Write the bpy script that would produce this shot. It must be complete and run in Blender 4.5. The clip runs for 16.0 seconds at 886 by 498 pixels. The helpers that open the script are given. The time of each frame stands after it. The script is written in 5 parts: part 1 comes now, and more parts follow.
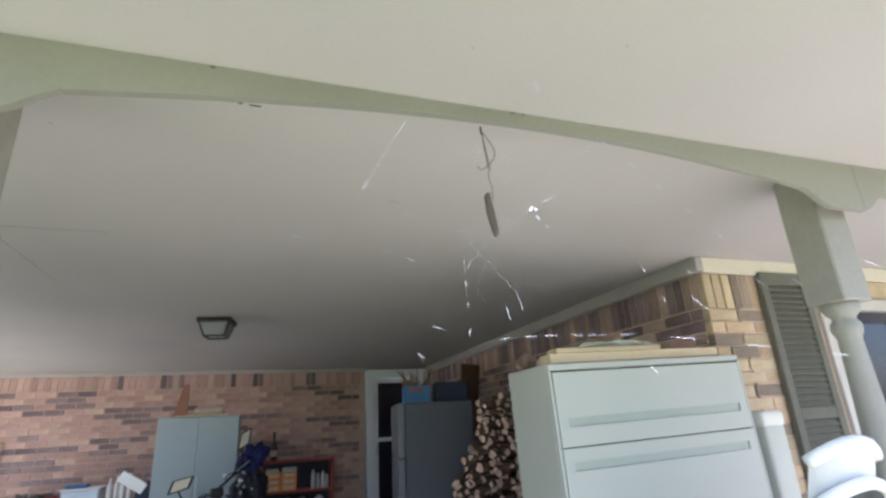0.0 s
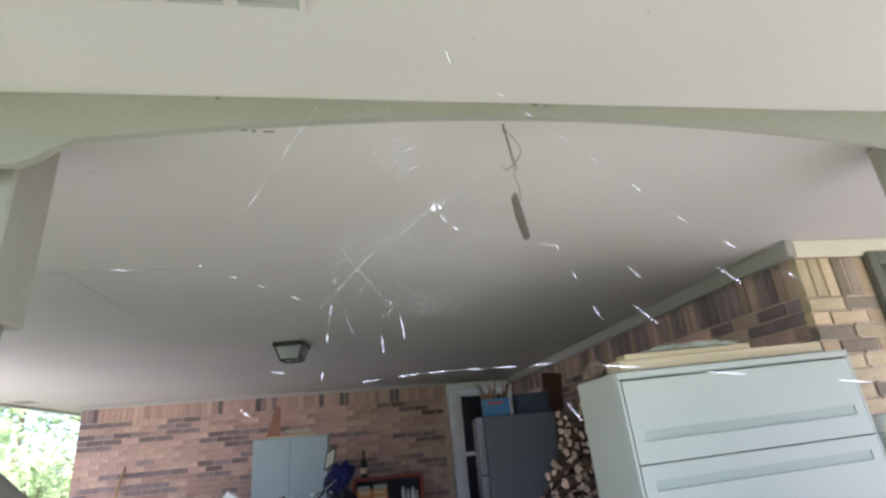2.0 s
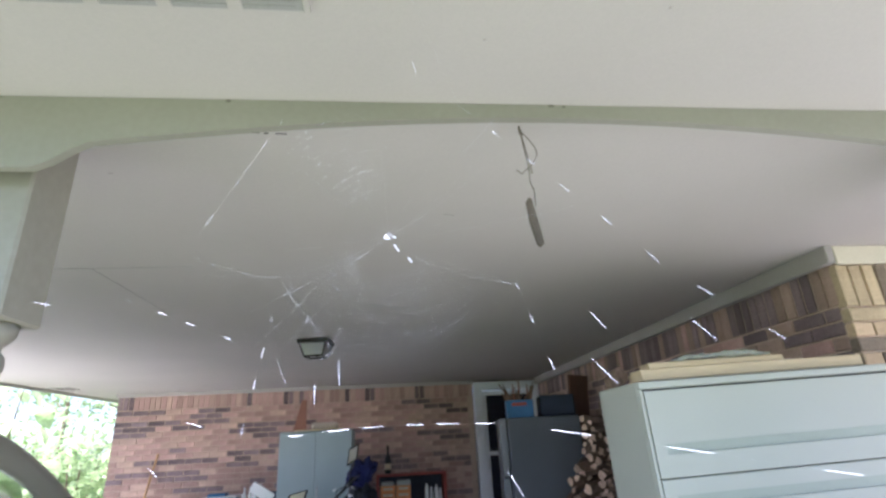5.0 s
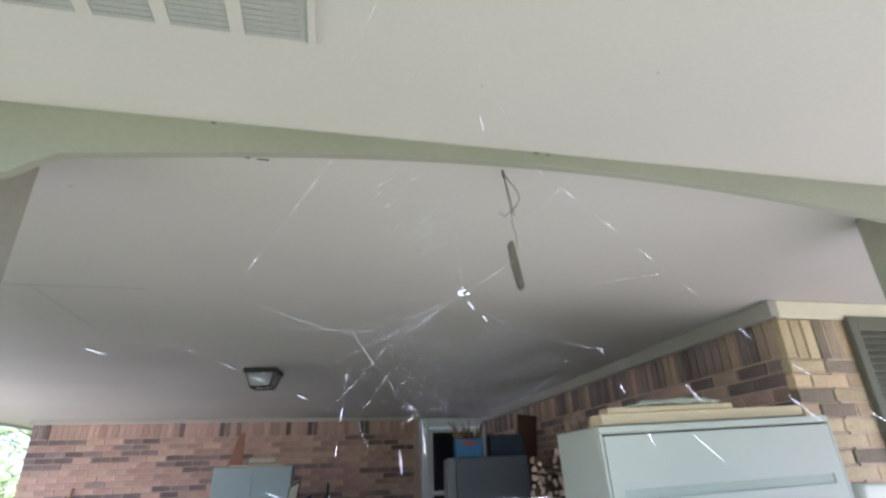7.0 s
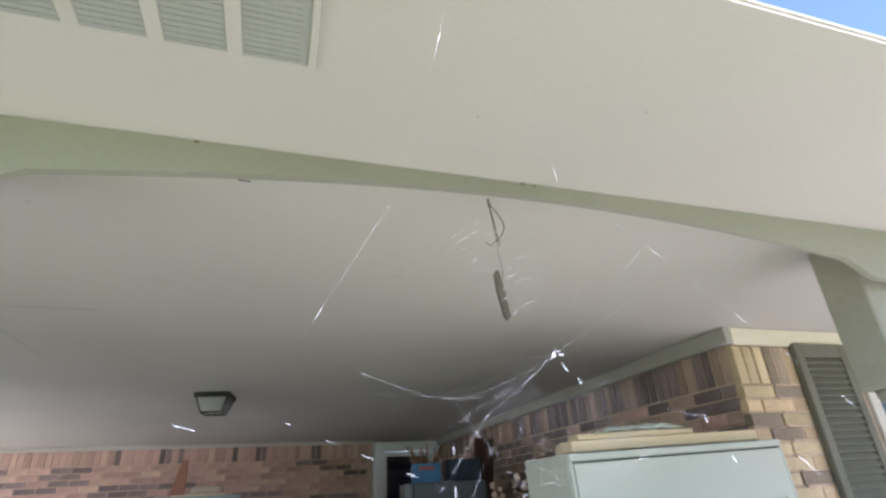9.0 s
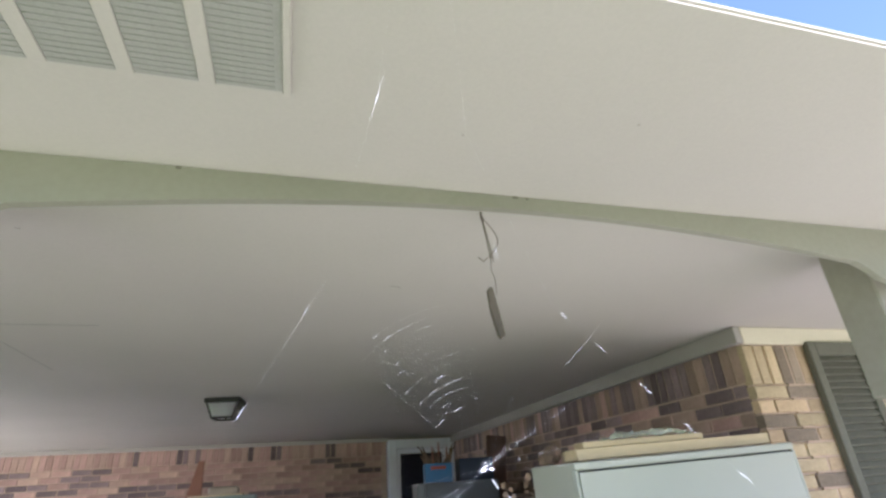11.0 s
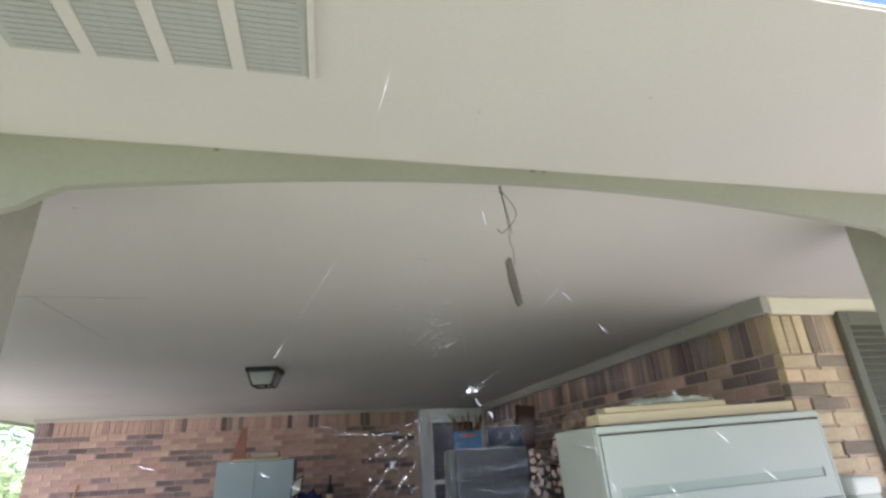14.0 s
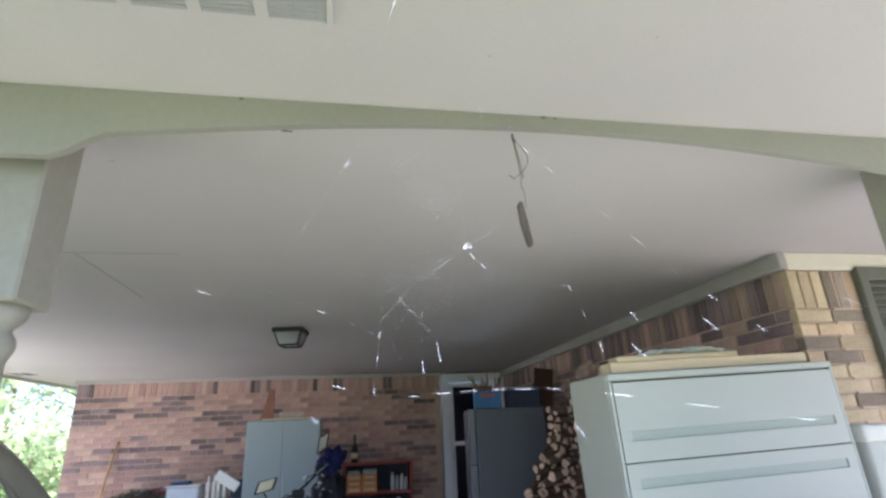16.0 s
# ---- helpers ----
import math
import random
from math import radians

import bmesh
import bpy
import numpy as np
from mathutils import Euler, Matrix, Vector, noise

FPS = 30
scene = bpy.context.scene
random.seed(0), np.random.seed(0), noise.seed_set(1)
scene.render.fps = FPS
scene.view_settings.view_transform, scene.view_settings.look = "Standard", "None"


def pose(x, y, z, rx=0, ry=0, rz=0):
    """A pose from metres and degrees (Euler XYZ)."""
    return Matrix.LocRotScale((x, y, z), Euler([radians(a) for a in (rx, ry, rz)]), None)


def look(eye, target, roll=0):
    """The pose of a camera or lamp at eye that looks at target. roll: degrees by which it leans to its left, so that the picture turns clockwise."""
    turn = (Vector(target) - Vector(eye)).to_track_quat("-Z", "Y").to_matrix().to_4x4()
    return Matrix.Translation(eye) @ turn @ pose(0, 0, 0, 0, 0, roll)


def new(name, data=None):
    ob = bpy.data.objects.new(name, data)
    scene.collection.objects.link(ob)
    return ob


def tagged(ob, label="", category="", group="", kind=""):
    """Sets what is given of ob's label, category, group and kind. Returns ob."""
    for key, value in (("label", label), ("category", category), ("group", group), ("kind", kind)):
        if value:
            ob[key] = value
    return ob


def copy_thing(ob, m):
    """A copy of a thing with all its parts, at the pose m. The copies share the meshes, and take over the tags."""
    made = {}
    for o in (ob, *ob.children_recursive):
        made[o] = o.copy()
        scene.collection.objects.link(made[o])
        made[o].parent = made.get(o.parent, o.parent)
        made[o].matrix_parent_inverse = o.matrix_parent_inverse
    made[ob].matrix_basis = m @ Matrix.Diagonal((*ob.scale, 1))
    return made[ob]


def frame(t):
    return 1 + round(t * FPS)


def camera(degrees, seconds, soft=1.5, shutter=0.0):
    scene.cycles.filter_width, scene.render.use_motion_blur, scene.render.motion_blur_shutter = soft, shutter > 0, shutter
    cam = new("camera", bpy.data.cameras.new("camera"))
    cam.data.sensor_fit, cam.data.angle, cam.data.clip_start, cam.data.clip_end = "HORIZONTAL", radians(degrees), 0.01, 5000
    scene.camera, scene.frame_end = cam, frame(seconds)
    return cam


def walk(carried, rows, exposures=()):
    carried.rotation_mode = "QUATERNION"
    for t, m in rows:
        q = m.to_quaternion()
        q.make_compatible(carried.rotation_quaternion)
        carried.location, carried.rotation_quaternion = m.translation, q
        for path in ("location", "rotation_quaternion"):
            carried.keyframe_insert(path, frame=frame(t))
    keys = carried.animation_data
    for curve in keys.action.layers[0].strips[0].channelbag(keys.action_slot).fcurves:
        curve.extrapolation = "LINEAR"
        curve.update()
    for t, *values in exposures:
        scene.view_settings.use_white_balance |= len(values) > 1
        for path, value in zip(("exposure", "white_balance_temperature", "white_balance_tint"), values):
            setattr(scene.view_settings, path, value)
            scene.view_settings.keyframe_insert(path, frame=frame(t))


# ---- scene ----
cam = camera(81.4, 16.0, soft=2.7)
PATH = [
    (0, (0.187, 0.264, 1.488), (0.819, 2.048, 2.136), -3.1),
    (0.5, (0.216, 0.278, 1.485), (0.79, 2.071, 2.162), -4.1),
    (1, (0.255, 0.283, 1.497), (0.759, 2.088, 2.195), -5.0),
    (1.5, (0.302, 0.295, 1.512), (0.713, 2.123, 2.211), -5.0),
    (2, (0.347, 0.31, 1.51), (0.675, 2.153, 2.214), -5.0),
    (2.5, (0.369, 0.315, 1.515), (0.636, 2.172, 2.209), -5.0),
    (3, (0.388, 0.32, 1.508), (0.614, 2.185, 2.195), -4.6),
    (3.5, (0.404, 0.322, 1.509), (0.599, 2.198, 2.177), -3.8),
    (6, (0.387, 0.333, 1.558), (0.639, 2.168, 2.312), -1.8),
    (6.5, (0.35, 0.339, 1.559), (0.671, 2.15, 2.345), -2.1),
    (7, (0.324, 0.337, 1.56), (0.723, 2.124, 2.365), -2.0),
    (7.5, (0.284, 0.346, 1.538), (0.751, 2.105, 2.369), -2.1),
    (8, (0.255, 0.342, 1.537), (0.782, 2.079, 2.377), -2.1),
    (8.5, (0.238, 0.354, 1.567), (0.813, 2.071, 2.417), -3.0),
    (9, (0.244, 0.36, 1.59), (0.815, 2.071, 2.454), -3.2),
    (11.5, (0.306, 0.34, 1.659), (0.816, 2.087, 2.487), -3.7),
    (12, (0.308, 0.344, 1.627), (0.8, 2.104, 2.44), -3.3),
    (12.5, (0.308, 0.333, 1.602), (0.778, 2.114, 2.383), -2.8),
    (13, (0.291, 0.315, 1.589), (0.754, 2.116, 2.324), -3.2),
    (13.5, (0.286, 0.292, 1.587), (0.738, 2.091, 2.334), -3.4),
    (14, (0.306, 0.279, 1.62), (0.721, 2.082, 2.377), -3.0),
    (14.5, (0.303, 0.248, 1.566), (0.66, 2.084, 2.274), -2.6),
    (15, (0.309, 0.226, 1.538), (0.658, 2.083, 2.193), -2.4),
    (15.5, (0.311, 0.242, 1.529), (0.656, 2.099, 2.186), -2.2),
    (16, (0.311, 0.245, 1.523), (0.651, 2.1, 2.188), -2.5),
]
EXPOSURES = [(0.0, 2.42, 5750, 21), (2.0, 2.46, 5690, 22), (3.5, 2.47, 5540, 22), (6.5, 2.42, 5550, 22), (9.0, 2.37, 5750, 21), (12.5, 2.37, 5800, 21), (14.5, 2.37, 5800, 21), (16.0, 2.38, 5600, 22)]
walk(cam, [(t, look(eye, target, roll)) for t, eye, target, roll in PATH], EXPOSURES)

# ---------------------------------------------------------------- world, sun
world = bpy.data.worlds.new("world")
scene.world = world
world.use_nodes = True
wn = world.node_tree
sky = wn.nodes.new("ShaderNodeTexSky")
sky.sky_type = "NISHITA"
sky.sun_disc = False
SUN_TO = Vector((-0.26, -0.42, 0.87)).normalized()
sky.sun_elevation = math.asin(SUN_TO.z)
sky.sun_rotation = math.atan2(SUN_TO.x, SUN_TO.y)
sky.air_density, sky.dust_density, sky.ozone_density = 1.0, 1.4, 2.0
bg = wn.nodes["Background"]
bg.inputs["Strength"].default_value = 0.075
wn.links.new(sky.outputs[0], bg.inputs["Color"])

sun_data = bpy.data.lights.new("sun", "SUN")
sun_data.energy, sun_data.angle, sun_data.color = 5.0, radians(0.53), (1.0, 0.95, 0.86)
sun = new("sun", sun_data)
sun.matrix_world = look(Vector((0, 0, 30)) + SUN_TO * 20, (0, 0, 30))


# ---------------------------------------------------------------- materials
def mat(name, base, rough=0.6, var=0.15, scale=6.0, fine=60.0, bump=0.15, metal=0.0, spec=0.4, rand=0.0, stretch=(1, 1, 1), stain=None, bumpd=0.004):
    """A surface with broad and fine variation of colour, fine relief and, if asked, a tone of its own per object."""
    m = bpy.data.materials.new(name)
    m.use_nodes = True
    nt = m.node_tree
    b = nt.nodes["Principled BSDF"]
    b.inputs["Roughness"].default_value, b.inputs["Metallic"].default_value = rough, metal
    b.inputs["Specular IOR Level"].default_value = spec
    tc = nt.nodes.new("ShaderNodeTexCoord")
    mp = nt.nodes.new("ShaderNodeMapping")
    mp.inputs["Scale"].default_value = stretch
    nt.links.new(tc.outputs["Object"], mp.inputs["Vector"])
    n1, n2 = nt.nodes.new("ShaderNodeTexNoise"), nt.nodes.new("ShaderNodeTexNoise")
    n1.inputs["Scale"].default_value, n1.inputs["Detail"].default_value = scale, 5
    n2.inputs["Scale"].default_value, n2.inputs["Detail"].default_value = fine, 6
    for n in (n1, n2):
        nt.links.new(mp.outputs[0], n.inputs["Vector"])
    add = nt.nodes.new("ShaderNodeMath")
    add.operation = "MULTIPLY_ADD"
    add.inputs[1].default_value = 0.6
    nt.links.new(n1.outputs["Fac"], add.inputs[0])
    half = nt.nodes.new("ShaderNodeMath")
    half.operation = "MULTIPLY"
    half.inputs[1].default_value = 0.4
    nt.links.new(n2.outputs["Fac"], half.inputs[0])
    nt.links.new(half.outputs[0], add.inputs[2])
    ramp = nt.nodes.new("ShaderNodeValToRGB")
    lo = tuple(c * (1 - var) for c in base)
    hi = tuple(min(1, c * (1 + var)) for c in base)
    ramp.color_ramp.elements[0].position, ramp.color_ramp.elements[0].color = 0.32, (*(stain or lo), 1)
    ramp.color_ramp.elements[1].position, ramp.color_ramp.elements[1].color = 0.68, (*hi, 1)
    nt.links.new(add.outputs[0], ramp.inputs["Fac"])
    colour = ramp.outputs["Color"]
    if rand:
        oi = nt.nodes.new("ShaderNodeObjectInfo")
        mr = nt.nodes.new("ShaderNodeMapRange")
        mr.inputs["To Min"].default_value, mr.inputs["To Max"].default_value = 1 - rand, 1 + rand
        nt.links.new(oi.outputs["Random"], mr.inputs["Value"])
        hs = nt.nodes.new("ShaderNodeHueSaturation")
        nt.links.new(mr.outputs[0], hs.inputs["Value"])
        nt.links.new(colour, hs.inputs["Color"])
        colour = hs.outputs["Color"]
    nt.links.new(colour, b.inputs["Base Color"])
    if bump:
        bp = nt.nodes.new("ShaderNodeBump")
        bp.inputs["Strength"].default_value, bp.inputs["Distance"].default_value = bump, bumpd
        nt.links.new(add.outputs[0], bp.inputs["Height"])
        nt.links.new(bp.outputs[0], b.inputs["Normal"])
    return m


def glass_mat(name, tint=(0.9, 0.95, 0.95), rough=0.02):
    m = bpy.data.materials.new(name)
    m.use_nodes = True
    b = m.node_tree.nodes["Principled BSDF"]
    b.inputs["Base Color"].default_value = (*tint, 1)
    b.inputs["Roughness"].default_value = rough
    b.inputs["Transmission Weight"].default_value = 1.0
    b.inputs["IOR"].default_value = 1.45
    return m


M_CEIL = mat("ceiling_paint", (0.445, 0.415, 0.385), 0.75, 0.05, 1.2, 140, 0.12, spec=0.2)
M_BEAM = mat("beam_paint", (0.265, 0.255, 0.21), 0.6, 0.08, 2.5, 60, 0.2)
M_TRIM = mat("trim_paint", (0.48, 0.45, 0.41), 0.55, 0.07, 4, 80, 0.15)
M_DOOR = mat("door_paint", (0.78, 0.80, 0.84), 0.45, 0.05, 4, 80, 0.1)
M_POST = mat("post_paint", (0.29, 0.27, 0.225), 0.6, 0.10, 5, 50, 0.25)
M_BRICK = mat("brick_light", (0.46, 0.30, 0.26), 0.9, 0.22, 9, 70, 0.6, rand=0.17, spec=0.15)
M_BRICK_PALE = mat("brick_pale", (0.51, 0.355, 0.29), 0.9, 0.2, 9, 70, 0.6, rand=0.16, spec=0.15)
M_BRICK_DARK = mat("brick_dark", (0.21, 0.155, 0.16), 0.85, 0.3, 9, 70, 0.6, rand=0.35, spec=0.2)
# Shaded copy of the trim paint: the side wall's shade is in the colour.
M_TRIM_SHADED = mat("shaded_trim_paint", (0.33, 0.305, 0.285), 0.65, 0.08, 4, 80, 0.15, spec=0.2)
# The back wall's brick again, browner and darker for the side wall's shade.
M_BRICK_SHADED = mat("brick_shaded", (0.35, 0.25, 0.205), 0.9, 0.22, 9, 70, 0.6, rand=0.2, spec=0.15)
# Lit copy of the trim paint, lightened where the porch wall catches daylight.
M_TRIM_LIT_CREAM = mat("lit_cream_trim_paint", (0.60, 0.55, 0.43), 0.55, 0.07, 4, 80, 0.15)
M_BRICK_UMBER = mat("brick_umber", (0.27, 0.215, 0.165), 0.9, 0.25, 9, 70, 0.6, rand=0.25, spec=0.15)
M_BRICK_TAN = mat("brick_tan", (0.46, 0.365, 0.24), 0.9, 0.2, 9, 70, 0.6, rand=0.22, spec=0.15)
M_BRICK_OCHRE = mat("brick_ochre", (0.47, 0.35, 0.23), 0.9, 0.2, 9, 70, 0.6, rand=0.2, spec=0.15)
M_MORTAR = mat("mortar", (0.50, 0.375, 0.295), 0.95, 0.15, 12, 90, 0.5, spec=0.1)
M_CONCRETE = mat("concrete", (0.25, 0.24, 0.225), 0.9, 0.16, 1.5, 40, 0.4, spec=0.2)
# Very pale so that the unseen driveway bounces more sunlight inside.
M_BOUNCE_PALE = mat("bounce_concrete", (0.80, 0.78, 0.73), 0.9, 0.12, 1.5, 40, 0.4, spec=0.2)
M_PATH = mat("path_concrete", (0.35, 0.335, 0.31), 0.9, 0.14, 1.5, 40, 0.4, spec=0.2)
M_CAB = mat("cabinet_enamel", (0.415, 0.425, 0.37), 0.5, 0.04, 2, 160, 0.06, spec=0.3)
M_PULL = mat("pull_recess", (0.33, 0.36, 0.305), 0.45, 0.05, 3, 120, 0.05)
M_SEAM = mat("dark_gap", (0.05, 0.05, 0.05), 0.8, 0.2, 20, 90, 0)
M_LOCKER = mat("locker_enamel", (0.37, 0.44, 0.46), 0.45, 0.06, 2.5, 120, 0.08)
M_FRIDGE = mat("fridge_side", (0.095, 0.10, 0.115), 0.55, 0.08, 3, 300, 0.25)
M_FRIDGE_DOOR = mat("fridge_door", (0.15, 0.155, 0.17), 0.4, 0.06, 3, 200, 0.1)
M_BLACK = mat("black_plastic", (0.02, 0.02, 0.022), 0.5, 0.2, 8, 100, 0.1)
M_IRON = mat("black_iron", (0.03, 0.028, 0.026), 0.55, 0.25, 12, 120, 0.2, metal=0.3)
M_STEEL = mat("steel", (0.55, 0.55, 0.55), 0.3, 0.12, 9, 90, 0.1, metal=1.0)
M_WIRE = mat("wire", (0.17, 0.145, 0.12), 0.6, 0.2, 30, 120, 0.1, metal=0.4)
M_STICK = mat("weathered_wood", (0.10, 0.08, 0.062), 0.85, 0.3, 8, 90, 0.6, stretch=(6, 6, 0.8))
M_BARK = mat("bark", (0.17, 0.115, 0.085), 0.95, 0.4, 14, 60, 1.0, stretch=(1, 1, 0.3))
M_LOGEND = mat("split_wood", (0.50, 0.35, 0.26), 0.85, 0.25, 14, 90, 0.5, rand=0.25)
M_PINE = mat("pine_board", (0.56, 0.44, 0.28), 0.7, 0.18, 3, 60, 0.3, stretch=(0.3, 6, 6), rand=0.12)
M_BLUE = mat("blue_plastic", (0.035, 0.15, 0.34), 0.45, 0.15, 5, 70, 0.1)
M_NAVY = mat("navy_cloth", (0.010, 0.013, 0.075), 0.85, 0.35, 9, 160, 0.5)
M_CLUTTER = mat("black_clutter", (0.012, 0.013, 0.022), 0.6, 0.35, 9, 120, 0.4)
M_NAVYBOX = mat("navy_box", (0.02, 0.03, 0.06), 0.6, 0.2, 6, 90, 0.1)
M_RED = mat("red_enamel", (0.34, 0.065, 0.05), 0.5, 0.18, 6, 90, 0.15)
M_REDSTUFF = mat("red_cloth", (0.40, 0.04, 0.06), 0.85, 0.3, 20, 90, 0.4)
M_ORANGE = mat("orange_card", (0.80, 0.33, 0.13), 0.7, 0.12, 6, 90, 0.1, rand=0.12)
M_CREAM = mat("cream_card", (0.75, 0.62, 0.42), 0.7, 0.1, 6, 90, 0.1)
M_WHITE = mat("white_plastic", (0.78, 0.78, 0.75), 0.4, 0.05, 4, 90, 0.05)
M_BIN = mat("bin_plastic", (0.50, 0.50, 0.43), 0.55, 0.06, 4, 90, 0.1, spec=0.3)
M_BIN_LID = mat("bin_lid_plastic", (0.64, 0.63, 0.55), 0.55, 0.05, 4, 90, 0.1, spec=0.3)
M_TUB = mat("clear_tub", (0.55, 0.62, 0.70), 0.35, 0.1, 6, 90, 0.05)
M_TERRA = mat("terracotta", (0.33, 0.16, 0.115), 0.85, 0.15, 6, 60, 0.3)
M_CUSHION = mat("cushion_cloth", (0.52, 0.44, 0.37), 0.95, 0.15, 7, 180, 0.5)
M_SHUTTER = mat("shutter_paint", (0.135, 0.132, 0.105), 0.7, 0.15, 5, 80, 0.2, spec=0.2)
M_CAR = mat("car_paint", (0.44, 0.42, 0.35), 0.3, 0.05, 2, 200, 0.0, spec=0.5)
M_RUBBER = mat("rubber", (0.025, 0.025, 0.025), 0.8, 0.2, 10, 90, 0.2)
M_BROOM = mat("broom_handle", (0.58, 0.34, 0.16), 0.5, 0.15, 6, 60, 0.15, stretch=(8, 8, 0.6))
M_STRAW = mat("straw", (0.5, 0.38, 0.18), 0.9, 0.25, 20, 90, 0.5)
M_VENT = mat("vent_mesh", (0.33, 0.325, 0.31), 0.9, 0.12, 12, 200, 0.3, spec=0.1)
M_SILK = mat("spider_silk", (0.80, 0.83, 0.92), 0.25, 0.05, 400, 900, 0.0, spec=1.0)
M_LEAF = mat("leaf", (0.17, 0.27, 0.06), 0.45, 0.45, 4, 30, 0.1, rand=0.25, spec=0.5)
M_LEAF2 = mat("leaf_light", (0.38, 0.48, 0.24), 0.45, 0.4, 4, 30, 0.1, rand=0.25, spec=0.5)
for m in (M_LEAF, M_LEAF2):
    nt = m.node_tree
    out, bsdf = nt.nodes["Material Output"], nt.nodes["Principled BSDF"]
    thin, mix = nt.nodes.new("ShaderNodeBsdfTranslucent"), nt.nodes.new("ShaderNodeMixShader")
    nt.links.new(bsdf.inputs["Base Color"].links[0].from_socket, thin.inputs["Color"])
    mix.inputs[0].default_value = 0.45
    nt.links.new(bsdf.outputs[0], mix.inputs[1])
    nt.links.new(thin.outputs[0], mix.inputs[2])
    nt.links.new(mix.outputs[0], out.inputs["Surface"])
M_FIR = mat("fir_needles", (0.07, 0.085, 0.06), 0.8, 0.3, 9, 80, 0.2)
M_GRASS = mat("lawn", (0.075, 0.11, 0.035), 0.9, 0.4, 1.2, 40, 0.6)
M_ROOF = mat("asphalt_shingle", (0.12, 0.11, 0.10), 0.95, 0.3, 8, 60, 0.6)
# Near-black: missing light in rooms and the open shelf is put into colour.
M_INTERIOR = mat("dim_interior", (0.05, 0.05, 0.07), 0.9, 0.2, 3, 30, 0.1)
M_FILM = mat("crumpled_film", (0.62, 0.68, 0.58), 0.15, 0.2, 12, 80, 0.2, spec=0.9)
film_mix, film_clear = M_FILM.node_tree.nodes.new("ShaderNodeMixShader"), M_FILM.node_tree.nodes.new("ShaderNodeBsdfTransparent")
film_mix.inputs[0].default_value = 0.32
M_FILM.node_tree.links.new(film_clear.outputs[0], film_mix.inputs[1])
M_FILM.node_tree.links.new(M_FILM.node_tree.nodes["Principled BSDF"].outputs[0], film_mix.inputs[2])
M_FILM.node_tree.links.new(film_mix.outputs[0], M_FILM.node_tree.nodes["Material Output"].inputs["Surface"])
M_GLASS = glass_mat("clear_glass")
M_FROST = glass_mat("frosted_glass", (0.84, 0.85, 0.88), 0.45)
M_DARKGLASS = mat("dark_glass", (0.018, 0.02, 0.035), 0.06, 0.2, 2, 20, 0.0, spec=0.6)
M_MIRROR = mat("mirror_glass", (0.9, 0.9, 0.9), 0.04, 0.02, 3, 30, 0.0, metal=1.0)


# ---------------------------------------------------------------- mesh helpers
def mesh_of(bm, name, material, smooth=False):
    bmesh.ops.recalc_face_normals(bm, faces=bm.faces)
    me = bpy.data.meshes.new(name)
    bm.to_mesh(me)
    bm.free()
    for mm in material if isinstance(material, (list, tuple)) else [material]:
        me.materials.append(mm)
    if smooth:
        me.polygons.foreach_set("use_smooth", [True] * len(me.polygons))
    return me


def part(name, bm, material, parent=None, label="", smooth=False, m=None):
    ob = new(name, mesh_of(bm, name, material, smooth))
    if parent is not None:
        ob.parent = parent
    if m is not None:
        ob.matrix_basis = m
    if label:
        ob["label"] = label
    return ob


def thing(name, m, label, category, group="", kind=""):
    ob = new(name)
    ob.empty_display_size = 0.1
    ob.matrix_basis = m
    return tagged(ob, label, category, group, kind)


def solid(name, bm, material, label, category, kind="", m=None, group="", smooth=False):
    return tagged(part(name, bm, material, None, "", smooth, m), label, category, group, kind)


def box(lo, hi, bevel=0.0, bm=None, seg=1):
    """A block from corner to corner, with worn edges if bevel is given; added to bm if there is one."""
    b = bmesh.new()
    bmesh.ops.create_cube(b, size=1.0)
    lo, hi = Vector(lo), Vector(hi)
    for v in b.verts:
        v.co = Vector((lo[i] + (v.co[i] + 0.5) * (hi[i] - lo[i]) for i in range(3)))
    if bevel:
        bmesh.ops.bevel(b, geom=b.edges[:], offset=bevel, segments=seg, affect="EDGES", profile=0.5)
    return join(bm, b)


def join(bm, b):
    if bm is None:
        return b
    me = bpy.data.meshes.new("tmp")
    b.to_mesh(me)
    b.free()
    bm.from_mesh(me)
    bpy.data.meshes.remove(me)
    return bm


def tube(points, r, bm=None, sides=8, ends=None):
    """A round bar through points; r is a radius or one radius a point."""
    b = bm if bm is not None else bmesh.new()
    pts = [Vector(p) for p in points]
    rr = [r] * len(pts) if isinstance(r, (int, float)) else list(r)
    rings = []
    for i, p in enumerate(pts):
        d = (pts[min(i + 1, len(pts) - 1)] - pts[max(i - 1, 0)]).normalized()
        a = Vector((0, 0, 1)) if abs(d.z) < 0.9 else Vector((1, 0, 0))
        u = d.cross(a).normalized()
        w = d.cross(u)
        rings.append([b.verts.new(p + rr[i] * (math.cos(k) * u + math.sin(k) * w)) for k in (2 * math.pi * n / sides for n in range(sides))])
    for s, t in zip(rings, rings[1:]):
        for k in range(sides):
            b.faces.new((s[k], s[(k + 1) % sides], t[(k + 1) % sides], t[k]))
    b.faces.new(rings[0][::-1])
    b.faces.new(rings[-1])
    return b


